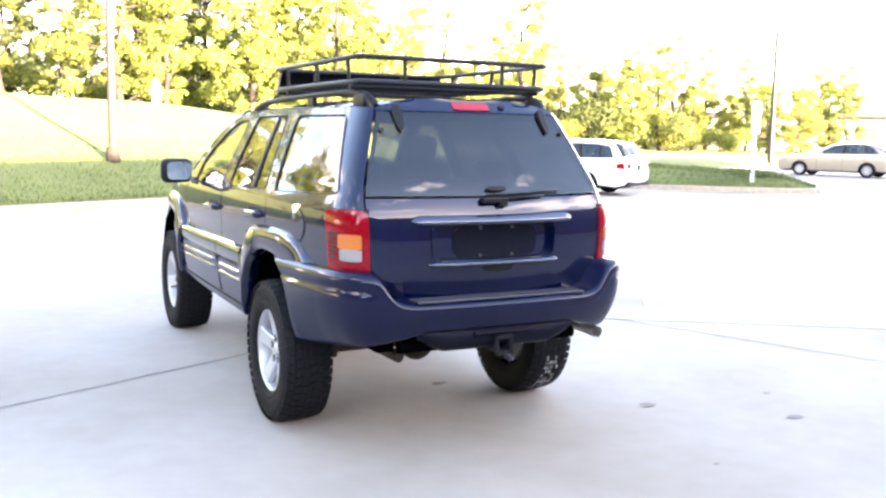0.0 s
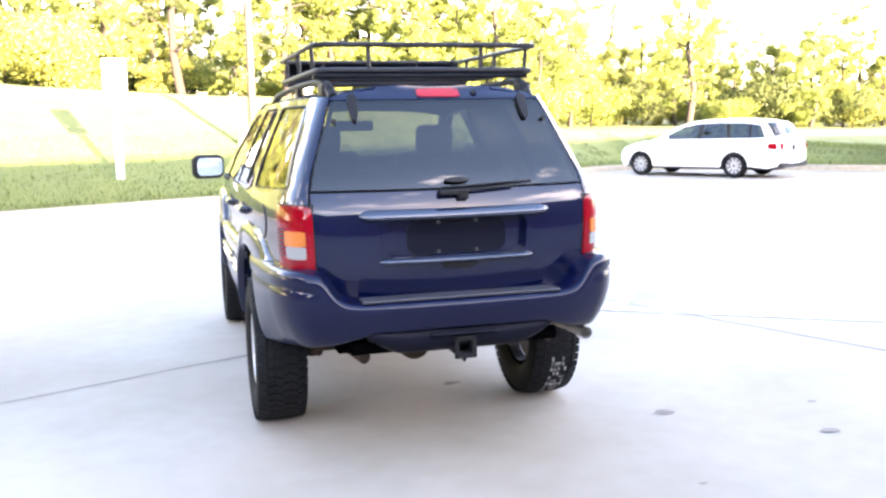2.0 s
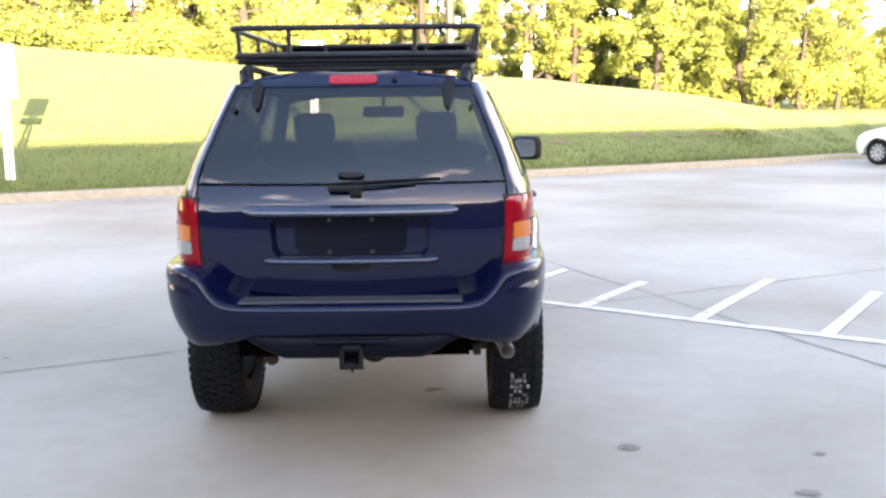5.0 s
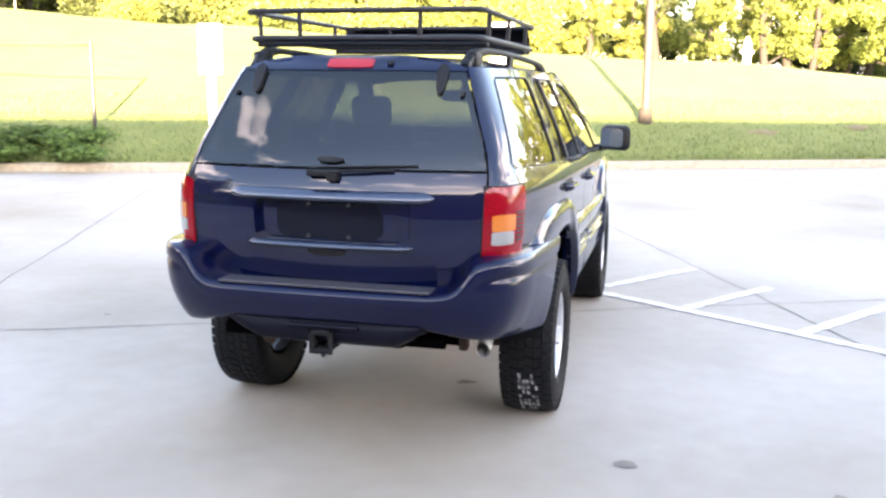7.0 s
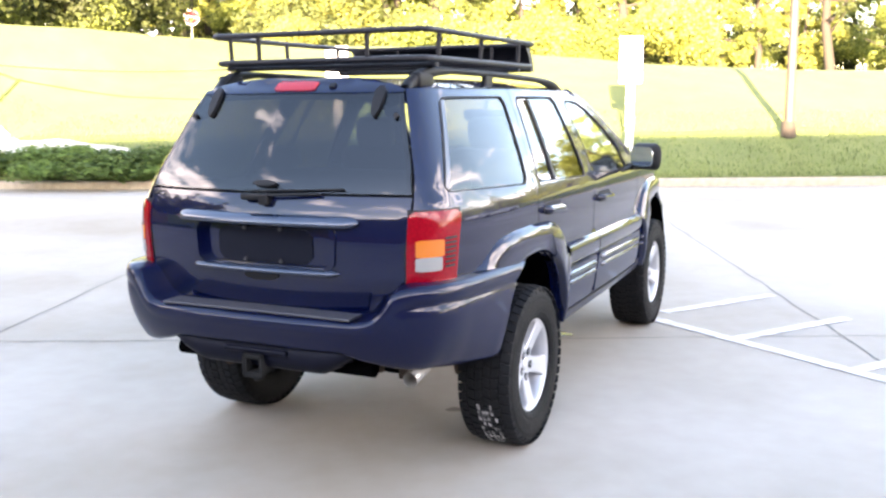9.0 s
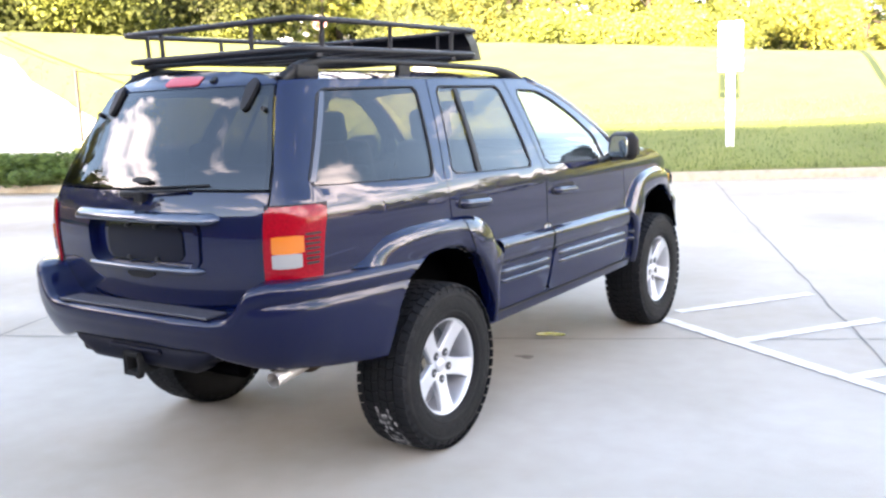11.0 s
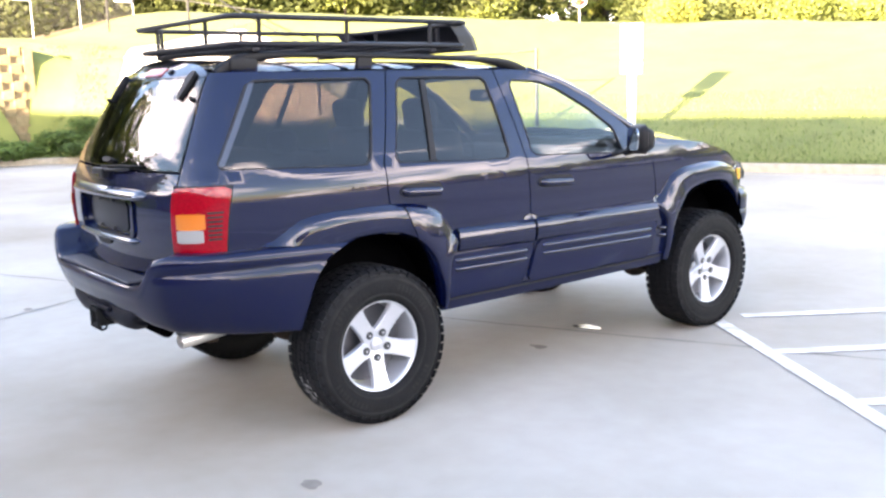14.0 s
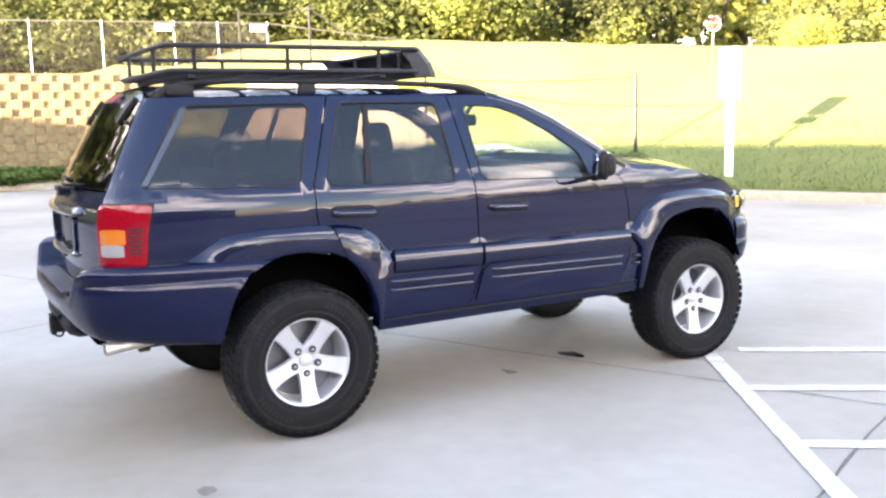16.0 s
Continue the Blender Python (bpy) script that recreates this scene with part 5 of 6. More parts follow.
# chalky scuffed patch on one rear tyre's tread
V, F = [], []
rs = np.random.default_rng(5)
for row in range(11):
    a = -2.88 + 0.088 * row
    for x0 in (-0.035, -0.015, 0.006, 0.027, 0.048):
        if rs.random() < 0.36:
            continue
        k = len(V)
        da, dx = 0.06 + 0.02 * rs.random(), 0.017 * (0.6 + 0.5 * rs.random())
        for aa, x in ((a, x0), (a + da, x0), (a + da + 0.01, x0 + dx), (a + 0.01, x0 + dx)):
            V.append((0.758 + x, 0.3925 * math.cos(aa), 0.392 + 0.3925 * math.sin(aa)))
        F.append((k, k + 1, k + 2, k + 3))
tagged(mesh_ob("scuffed_tread", V, F, M["chalk"], suv, "", False), "whitish scuffed patch on tread", kind="stuff")

# factory roof rails: slim in the middle, swept down into broad feet at both ends
def roof_rail(side):
    pts = [Vector((side * (half(y, 1.72) - 0.075), y, z)) for y, z in curve_through([(-0.61, 1.722), (-0.55, 1.765), (-0.47, 1.793), (-0.36, 1.803), (-0.2, 1.802), (0.3, 1.795), (0.8, 1.782), (1.05, 1.772), (1.18, 1.754), (1.30, 1.712)], 44)]
    V = []
    for i, p in enumerate(pts):
        e = min(i, len(pts) - 1 - i) / 9
        wx, up, down = (0.026 - 0.006 * min(1, e), 0.016, 0.016 + 0.05 * max(0, 1 - e)**1.2)
        for k in range(10):
            a = 2 * math.pi * k / 10
            V.append(p + Vector((wx * math.cos(a), 0, (up if math.sin(a) > 0 else down) * math.sin(a))))
    F = [(i * 10 + k, i * 10 + (k + 1) % 10, (i + 1) * 10 + (k + 1) % 10, (i + 1) * 10 + k) for i in range(len(pts) - 1) for k in range(10)]
    rail = mesh_ob("roof_rail", V, F + [tuple(range(10)), tuple(range(len(V) - 10, len(V)))[::-1]], M["black"], suv, "black roof rail")
    x = side * (half(0.18, 1.72) - 0.075)
    xr = side * (half(-0.45, 1.72) - 0.075)
    part("rail_foot", box(bmesh.new(), xr - 0.023, xr + 0.023, -0.545, -0.40, 1.725, 1.792, 0.014, seg=3), M["black"], rail, smooth=True)
    part("rail_foot", box(bmesh.new(), x - 0.014, x + 0.014, 0.13, 0.23, 1.735, 1.795, 0.012, seg=3), M["black"], rail)


for side in BOTH:
    roof_rail(side)


# roof basket: a thing of its own, clamped to the rails
basket = thing("roof_basket", "black steel roof cargo basket with wind deflector", "roof rack", at=pose(-0.02, 0, 0))
BX, BY0, BY1, BZ, BT = 0.555, -0.53, 0.86, 1.850, 1.972


def loop(x, y0, y1, z, c=0.06):
    return [(-x + c, y0, z), (x - c, y0, z), (x - c * 0.3, y0 + c * 0.3, z), (x, y0 + c, z), (x, y1 - c, z), (x - c * 0.3, y1 - c * 0.3, z), (x - c, y1, z), (-x + c, y1, z),
            (-x + c * 0.3, y1 - c * 0.3, z), (-x, y1 - c, z), (-x, y0 + c, z), (-x + c * 0.3, y0 + c * 0.3, z)]


V, F = tube(loop(BX, BY0, BY1, BZ), 0.0145, 8, True)
mesh_ob("lower_rail", V, F, M["rack"], basket)
V, F = tube(loop(BX + 0.012, BY0 - 0.02, BY1, BT), 0.013, 8, True)
mesh_ob("upper_rail", V, F, M["rack"], basket)
posts = [(-0.30, BY0), (0.27, BY0), (-BX, -0.40), (BX, -0.40), (-BX, 0.08), (BX, 0.08), (-BX, 0.60), (BX, 0.60), (-0.3, BY1), (0.3, BY1)]
for x, y in posts:
    part("post", cyl(bmesh.new(), (x, y, BZ), (x * 1.012, y, BT), 0.011, n=8), M["rack"], basket)
for i in range(5):
    y = BY0 + (BY1 - BY0) * (i + 0.5) / 5
    part("cross_bar", box(bmesh.new(), -BX, BX, y - 0.015, y + 0.015, BZ - 0.012, BZ + 0.006, 0.003), M["rack"], basket)
# expanded metal floor
V, F = [], []
for fam in (1, -1):
    for i in range(-24, 60):
        x0 = -BX + i * 0.036
        pts = []
        for t in np.linspace(0, 1, 2):
            pts.append((x0 + fam * (t - 0.5) * 0.67 + 0.0, BY0 + t * (BY1 - BY0)))
        (xa, ya), (xb, yb) = pts
        # clip to the basket's width
        if xa == xb:
            continue
        ts = sorted([(-BX - xa) / (xb - xa), (BX - xa) / (xb - xa)])
        t0, t1 = max(0, ts[0]), min(1, ts[1])
        if t1 - t0 < 0.02:
            continue
        p0 = (xa + (xb - xa) * t0, ya + (yb - ya) * t0)
        p1 = (xa + (xb - xa) * t1, ya + (yb - ya) * t1)
        k = len(V)
        V += [(p0[0] - 0.003, p0[1], BZ), (p0[0] + 0.003, p0[1], BZ), (p1[0] + 0.003, p1[1], BZ), (p1[0] - 0.003, p1[1], BZ)]
        V += [(v[0], v[1], BZ - 0.004) for v in V[k:k + 4]]
        F += [(k, k + 1, k + 2, k + 3), (k + 7, k + 6, k + 5, k + 4), (k, k + 3, k + 7, k + 4), (k + 1, k + 5, k + 6, k + 2)]
mesh_ob("mesh_floor", V, F, M["rack"], basket, "expanded metal mesh", False)
# slanted wind deflector at the front, with folded ends
def deflector(x):
    return [Vector((x, BY1 + 0.13, BZ - 0.025)), Vector((x, BY1 + 0.10, BZ + 0.05)), Vector((x, BY1 + 0.03, BT + 0.004))]


xs_ = [-0.55, -0.53] + list(np.linspace(-0.5, 0.5, 9)) + [0.53, 0.55]
V = []
for x in xs_:
    fold = 0.16 if abs(x) > 0.54 else (0.05 if abs(x) > 0.52 else 0.0)
    V += [p - Vector((0, fold, 0)) for p in deflector(x)]
n_ = len(V)
V += [v - Vector((0, 0.006, 0)) for v in V]
F = grid_faces(len(xs_), 3) + [tuple(i + n_ for i in f) for f in grid_faces(len(xs_), 3, True)]
mesh_ob("wind_deflector", V, F, M["rack"], basket, "black sheet metal wind deflector", False)
for y in (-0.42, 0.62):
    part("mount_bar", box(bmesh.new(), -0.56, 0.56, y - 0.02, y + 0.02, 1.815, 1.836, 0.006), M["rack"], basket)

# seats, wheel, dash, mirror
def seat(x, y, wide, label, name="seat", heads=(0.0,), head_half=0.12, head_tall=0.18, back=0.54):
    s = new(name)
    s.parent = suv
    s.matrix_basis = pose(x, y, 0)
    tagged(s, label)
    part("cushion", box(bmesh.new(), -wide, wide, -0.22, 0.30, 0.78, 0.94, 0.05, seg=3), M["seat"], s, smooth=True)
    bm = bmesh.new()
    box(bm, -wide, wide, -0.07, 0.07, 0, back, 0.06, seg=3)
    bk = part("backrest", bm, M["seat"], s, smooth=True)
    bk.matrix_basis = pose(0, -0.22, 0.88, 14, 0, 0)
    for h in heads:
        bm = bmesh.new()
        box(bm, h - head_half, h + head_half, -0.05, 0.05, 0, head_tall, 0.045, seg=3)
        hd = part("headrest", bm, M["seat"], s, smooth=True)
        hd.matrix_basis = pose(0, -0.36, 0.86 + back, 12, 0, 0)


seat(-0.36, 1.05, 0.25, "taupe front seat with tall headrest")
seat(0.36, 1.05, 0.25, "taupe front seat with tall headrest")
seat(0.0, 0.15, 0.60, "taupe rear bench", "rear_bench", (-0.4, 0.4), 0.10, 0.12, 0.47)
part("dashboard", box(bmesh.new(), -0.72, 0.72, 1.72, 2.15, 0.95, 1.23, 0.06, seg=3), M["trim"], suv, smooth=True)
V, F = tube([(-0.36 + 0.19 * math.cos(t * 0.2618), 1.50 + 0.06 * math.sin(t * 0.2618), 1.14 + 0.18 * math.sin(t * 0.2618)) for t in range(24)], 0.015, 8, True)
sw = mesh_ob("steering_wheel", V, F, M["trim"], suv)
part("steering_hub", box(bmesh.new(), -0.44, -0.28, 1.50, 1.60, 1.08, 1.18, 0.03), M["trim"], suv)
part("rear_view_mirror", box(bmesh.new(), -0.14, 0.14, 1.46, 1.49, 1.535, 1.61, 0.02), M["black"], suv, smooth=True)
part("mirror_stalk", cyl(bmesh.new(), (0, 1.48, 1.59), (0, 1.56, 1.70), 0.012, n=8), M["black"], suv)


# ---- things round the lot ----
def simple_wheel(w, r=0.31, width=0.2, spokes=10):
    V, F = revolve([(r * 0.68, width * 0.45), (r * 0.74, width * 0.5), (r * 0.94, width * 0.5), (r, width * 0.38), (r, -width * 0.38), (r * 0.94, -width * 0.5), (r * 0.6, -width * 0.5)], 36)
    mesh_ob("tyre", V, F, M["rubber"], w)
    V, F = revolve([(0.0001, width * 0.38), (r * 0.16, width * 0.40), (r * 0.2, width * 0.3), (r * 0.60, width * 0.2), (r * 0.64, width * 0.42), (r * 0.70, width * 0.46)], 36)
    rim = mesh_ob("rim", V, F, M["alloy_in"], w)
    for s in range(spokes):
        a = 2 * math.pi * s / spokes
        bm = bmesh.new()
        box(bm, width * 0.30, width * 0.42, r * 0.12, r * 0.66, -r * 0.055, r * 0.055)
        bmesh.ops.rotate(bm, cent=(0, 0, 0), matrix=Matrix.Rotation(a, 3, 'X'), verts=bm.verts)
        part("spoke", bm, M["alloy"], rim)


def road_car(name, label, paint, m, W, H, wb, path, cuts, dlo, pillars, belt, tail_lamp, seams):
    """A passenger car: y ahead, origin on the ground under the rear axle. path: the outline from the front bumper over the roof to the rear one;
    cuts: the y of bonnet's end, windscreen's top, roof's end and rear glass's foot; dlo: the side windows' outline."""
    c = thing(name, label, "car", at=m)
    line = [np.array(p, float) for p in path]
    line = rounded(line, 2)
    line = [a + (b - a) * t for a, b in zip(line[:-1], line[1:]) for t in (0.0, 0.5)] + [line[-1]]
    y1, y0 = max(p[0] for p in line), min(p[0] for p in line)

    def hw(y, z):
        f = 1 - 0.15 * max(0, (y - (y1 - 0.75)) / 0.75)**2.2 - 0.11 * max(0, ((y0 + 0.65) - y) / 0.65)**2.2
        return W / 2 * f * spline(z, [0.18, 0.32, 0.55, 0.75, belt, belt + 0.1, H], [0.93, 0.985, 1.0, 0.99, 0.955, 0.915, 0.74])

    def skin(y, z):
        return Vector((hw(y, z), y, z))

    def arch(cy, r=0.365, n=14):
        return [(cy - r * math.cos(math.pi * i / n), 0.30 + r * math.sin(math.pi * i / n)) for i in range(n + 1)]
    out = [tuple(p) for p in line]
    out += [(y0 + 0.30, 0.25), *arch(0.0), (0.42, 0.23), (wb - 0.42, 0.23), *arch(wb)]
    glassy = soften(dlo, 0.2)
    panel("body_side", skin, out, paint, c, [glassy], thick=0.03, g=0.09, sides=BOTH)
    V = []
    NU = 13
    for i, p in enumerate(line):
        d = line[min(i + 1, len(line) - 1)] - line[max(i - 1, 0)]
        d /= np.hypot(*d)
        nrm = np.array((-d[1], d[0])) * -1
        if nrm[1] < 0 and abs(nrm[0]) < 0.5:
            nrm = -nrm
        if abs(d[1]) > 0.9:
            nrm = np.array((1.0 if p[0] > wb / 2 else -1.0, 0.0))
        k = 0.05 + 0.05 * abs(nrm[0])
        w = hw(*p)
        for j in range(NU):
            u = -1 + 2 * j / (NU - 1)
            e = k * (1 - abs(u)**2.5)
            V.append((u * w, p[0] + nrm[0] * e, p[1] + nrm[1] * e))
    ks = [0] + [int(np.argmin([abs(p[0] - cy) + (0 if p[1] > belt - 0.06 else 9) for p in line])) for cy in cuts] + [len(line) - 1]
    for nm, a, b, mt in (("bonnet", ks[0], ks[1], paint), ("windscreen", ks[1], ks[2], M["car_glass"]), ("roof", ks[2], ks[3], paint),
                         ("rear_window", ks[3], ks[4], M["car_glass"]), ("tailgate", ks[4], ks[5], paint)):
        ob = mesh_ob(nm, V[a * NU:(b + 1) * NU], grid_faces(b - a + 1, NU), mt, c)
        if "wind" in nm:
            ob.visible_shadow = False
            for j in (0, NU - 2):
                fr = [Vector(V[i * NU + j + o]) + Vector((0, 0.004 if nm == "windscreen" else -0.004, 0.004)) for i in range(a, b + 1) for o in (0, 1)]
                mesh_ob("window_edge", fr, grid_faces(b - a + 1, 2), M["gap"] if nm != "windscreen" else paint, c)
    for ob in panel("side_glass", skin, glassy, M["car_glass"], c, off=-0.012, thick=0.004, g=0.12, sides=BOTH):
        ob.visible_shadow = False
    panel("window_seal", skin, glassy, M["gap"], c, [ring(glassy, 0.022)], off=0.001, thick=0.012, g=0.12, sides=BOTH)
    zt, zb = max(z for _, z in dlo), min(z for _, z in dlo)
    for ya, yb, w in pillars:
        panel("pillar", skin, [(ya, zb + 0.005), (ya + w, zb + 0.005), (yb + w, zt - 0.03), (yb, zt - 0.03)], M["gap"], c, off=-0.004, thick=0.01, g=0.12, sides=BOTH)
    part("underside", box(bmesh.new(), -W / 2 * 0.80, W / 2 * 0.80, y0 + 0.25, y1 - 0.25, 0.20, 0.55, 0.03), M["gap"], c)
    part("cabin_floor", box(bmesh.new(), -W / 2 * 0.84, W / 2 * 0.84, cuts[3] + 0.25, cuts[0] - 0.1, 0.55, 0.62), M["trim"], c)
    for x in (-0.37, 0.37):
        for y in (0.45, 1.25):
            bm = bmesh.new()
            box(bm, x - 0.24, x + 0.24, y - 0.3, y - 0.14, 0.5, 1.08, 0.06, seg=2)
            box(bm, x - 0.13, x + 0.13, y - 0.33, y - 0.22, 1.09, 1.26, 0.04, seg=2)
            part("seat", bm, M["trim"], c, smooth=True)
    for side in BOTH:
        for y in (0.0, wb):
            w = new("wheel")
            w.parent = c
            simple_wheel(w)
            w.matrix_basis = pose(side * (W / 2 - 0.115), y, 0.31, 0, 0, 0 if side > 0 else 180)
            V2 = [(side * x, y + 0.372 * math.cos(math.pi * i / 14), 0.30 + 0.372 * math.sin(math.pi * i / 14)) for i in range(15) for x in (W / 2 - 0.32, W / 2 - 0.02)]
            mesh_ob("wheel_well", V2, grid_faces(15, 2, side < 0), M["gap"], c)
        mir = hw(cuts[0] - 0.35, belt) + 0.07
        part("door_mirror", box(bmesh.new(), side * mir - 0.09, side * mir + 0.09, cuts[0] - 0.40, cuts[0] - 0.29, belt + 0.0, belt + 0.12, 0.035, seg=3), paint, c, smooth=True)
        panel("tail_light", skin, soften(tail_lamp, 0.2), M["red"], c, off=0.006, thick=0.02, g=0.08, sides=(side,), label="red tail light")
        ztl = sum(z for _, z in tail_lamp) / len(tail_lamp)
        part("rear_lamp", box(bmesh.new(), side * W * 0.37 - 0.10, side * W * 0.37 + 0.075, y0 - 0.025, y0 + 0.16, ztl - 0.085, ztl + 0.075, 0.02), M["red"], c, "red tail light")
        part("headlight", box(bmesh.new(), side * W * 0.34 - 0.17, side * W * 0.34 + 0.13, y1 - 0.2, y1 - 0.045, 0.60, 0.72, 0.03), M["white_lens"], c)
        for y in seams:
            panel("door_seam", skin, [(y, 0.30), (y + 0.012, 0.30), (y + 0.012, belt - 0.02), (y, belt - 0.02)], M["wall_p"], c, off=0.0025, thick=0.006, g=0.12, sides=(side,))
        for y in seams[:2]:
            panel("door_handle", skin, [(y + 0.08, belt - 0.14), (y + 0.26, belt - 0.14), (y + 0.26, belt - 0.105), (y + 0.08, belt - 0.105)], paint, c, off=0.03, thick=0.028, g=0.1, sides=(side,))
        panel("rub_strip", skin, [(0.45, 0.50), (wb - 0.42, 0.50), (wb - 0.42, 0.535), (0.45, 0.535)], paint, c, off=0.014, thick=0.014, g=0.12, sides=(side,))
        panel("sill", skin, [(0.40, 0.215), (wb - 0.40, 0.215), (wb - 0.40, 0.26), (0.40, 0.26)], M["trim"], c, off=0.004, thick=0.03, g=0.12, sides=(side,))
    part("bumper_valance", box(bmesh.new(), -W / 2 * 0.84, W / 2 * 0.84, y0 - 0.06, y0 + 0.25, 0.27, 0.40, 0.04, seg=2), M["trim"], c, "dark grey lower bumper")
    part("plate_recess", box(bmesh.new(), -0.28, 0.28, y0 - 0.115, y0 - 0.02, 0.68, 0.83, 0.008), M["trim"], c)
    part("plate", box(bmesh.new(), -0.17, 0.17, y0 - 0.122, y0 - 0.11, 0.69, 0.81), M["sign_white"], c, "blank white plate")
    return c


M["car_glass"] = glass("car_window", (0.42, 0.47, 0.47), 0.0, 0.07)


def on_side(front, back, W, wb):
    """Pose of a car whose left wheels stand at these two ground points."""
    f = Vector((front[0] - back[0], front[1] - back[1], 0)).normalized()
    r = Vector((f.y, -f.x, 0))
    o = Vector((back[0], back[1], 0)) + r * (W / 2 - 0.02)
    return Matrix.Translation(o) @ Matrix(((r.x, f.x, 0, 0), (r.y, f.y, 0, 0), (0, 0, 1, 0), (0, 0, 0, 1)))


road_car("estate_car", "white estate car parked along the kerb", M["white_car"], on_side((11.05, 17.83), (12.40, 15.55), 1.84, 2.70), 1.84, 1.45, 2.70,
         [(3.26, 0.24), (3.37, 0.36), (3.38, 0.56), (3.30, 0.70), (3.10, 0.80), (2.75, 0.88), (2.28, 0.945), (1.92, 1.17), (1.55, 1.355), (1.15, 1.42), (0.5, 1.45), (-0.25, 1.435),
          (-0.70, 1.38), (-0.80, 1.33), (-1.00, 1.03), (-1.08, 0.95), (-1.13, 0.80), (-1.15, 0.58), (-1.15, 0.42), (-1.05, 0.30)], (2.25, 1.45, -0.70, -1.00),
         [(2.08, 0.965), (1.52, 1.28), (1.12, 1.36), (0.5, 1.39), (-0.2, 1.375), (-0.62, 1.325), (-0.78, 1.01), (0.6, 0.985)],
         ((0.95, 0.90, 0.10), (0.12, 0.20, 0.10), (-0.42, -0.36, 0.05)), 0.96, [(-1.09, 0.72), (-0.86, 0.74), (-0.86, 0.87), (-1.06, 0.89)], (0.10, 0.98, 2.05))
road_car("sedan", "tan four-door sedan parked on the drive", M["tan_car"], on_side((30.3, 24.5), (31.4, 21.9), 1.85, 2.81), 1.85, 1.46, 2.81,
         [(3.70, 0.24), (3.84, 0.36), (3.85, 0.58), (3.75, 0.72), (3.4, 0.82), (2.9, 0.90), (2.3, 0.96), (1.9, 1.18), (1.5, 1.37), (1.1, 1.43), (0.5, 1.46), (0.0, 1.43),
          (-0.2, 1.36), (-0.72, 1.05), (-0.95, 1.01), (-1.15, 0.98), (-1.21, 0.80), (-1.22, 0.60), (-1.22, 0.42), (-1.1, 0.30)], (2.25, 1.42, -0.1, -0.74),
         [(2.05, 0.985), (1.48, 1.30), (1.1, 1.37), (0.5, 1.395), (0.05, 1.36), (-0.15, 1.28), (-0.45, 1.02), (0.6, 1.0)],
         ((0.95, 0.90, 0.10), (0.02, 0.12, 0.10)), 0.97, [(-1.16, 0.74), (-0.95, 0.76), (-0.95, 0.88), (-1.14, 0.90)], (0.12, 1.0, 2.08))


# retaining wall of stepped tan blocks with open cells
def retaining_wall():
    y_end = 4.65
    wall = thing("retaining_wall", "tan segmental block retaining wall with open cells", "wall", kind="structure")
    x0 = WALL_X(y_end)
    part("backing", box(bmesh.new(), x0 - 0.60, x0 - 0.36, -12, y_end, -0.1, 2.9), M["block_lifted"], wall, "backing behind the cells, colour raised against the shade")
    part("end_face", box(bmesh.new(), x0 - 0.60, x0 - 0.10, y_end, y_end + 0.25, -0.1, 2.9, 0.02), M["block"], wall)
    bm = bmesh.new()
    box(bm, -0.08, 0.08, -0.150, 0.150, -0.114, 0.114, 0.020, seg=2)
    me = bpy.data.meshes.new("block")
    bm.to_mesh(me)
    bm.free()
    me.materials.append(M["block"])
    for r in range(13):
        for k in range(22):
            y = y_end - 0.2 - k * 0.525 - (0.2625 if r % 2 else 0)
            if y < -7.2:
                continue
            b = new("block", me)
            b.parent = wall
            b.location = (x0 - 0.02 - 0.014 * r + random.uniform(-0.012, 0.012), y, 0.12 + r * 0.226)
            b.rotation_euler = (0, 0, random.uniform(-0.05, 0.05))
    for r in range(14):
        z, x = 0.005 + r * 0.226, x0 - 0.03 - 0.014 * r
        if r < 13:
            part("cell_back", box(bmesh.new(), x - 0.30, x + 0.035, -12, y_end, z + 0.002, z + 0.224), M["block_lifted"], wall)
        part("course_ledge", box(bmesh.new(), x - 0.16, x + 0.080, -12, y_end, z - 0.026, z + 0.026, 0.01, seg=1), M["block"], wall)


retaining_wall()


# low shrubs behind the kerb
def shrub(seed):
    rs = np.random.default_rng(seed)
    s = thing("shrub", "low spreading green juniper shrub behind the kerb", "shrub", "kerbside shrubs")
    blobs = [(rs.normal() * 0.38, rs.normal() * 0.32, 0.18 + 0.14 * rs.random(), 0.24 + 0.12 * rs.random()) for _ in range(12)]
    V, F = leaf_cloud(rs, blobs, 2200, 0.05)
    mesh_ob("foliage", V, F, M["hedge"], s, smooth=False)
    V, F = tube([(0, 0, -0.05), (0.05, 0, 0.15), (0.12, 0.05, 0.3)], 0.02, 6)
    mesh_ob("stem", V, F, M["bark"], s)
    return s


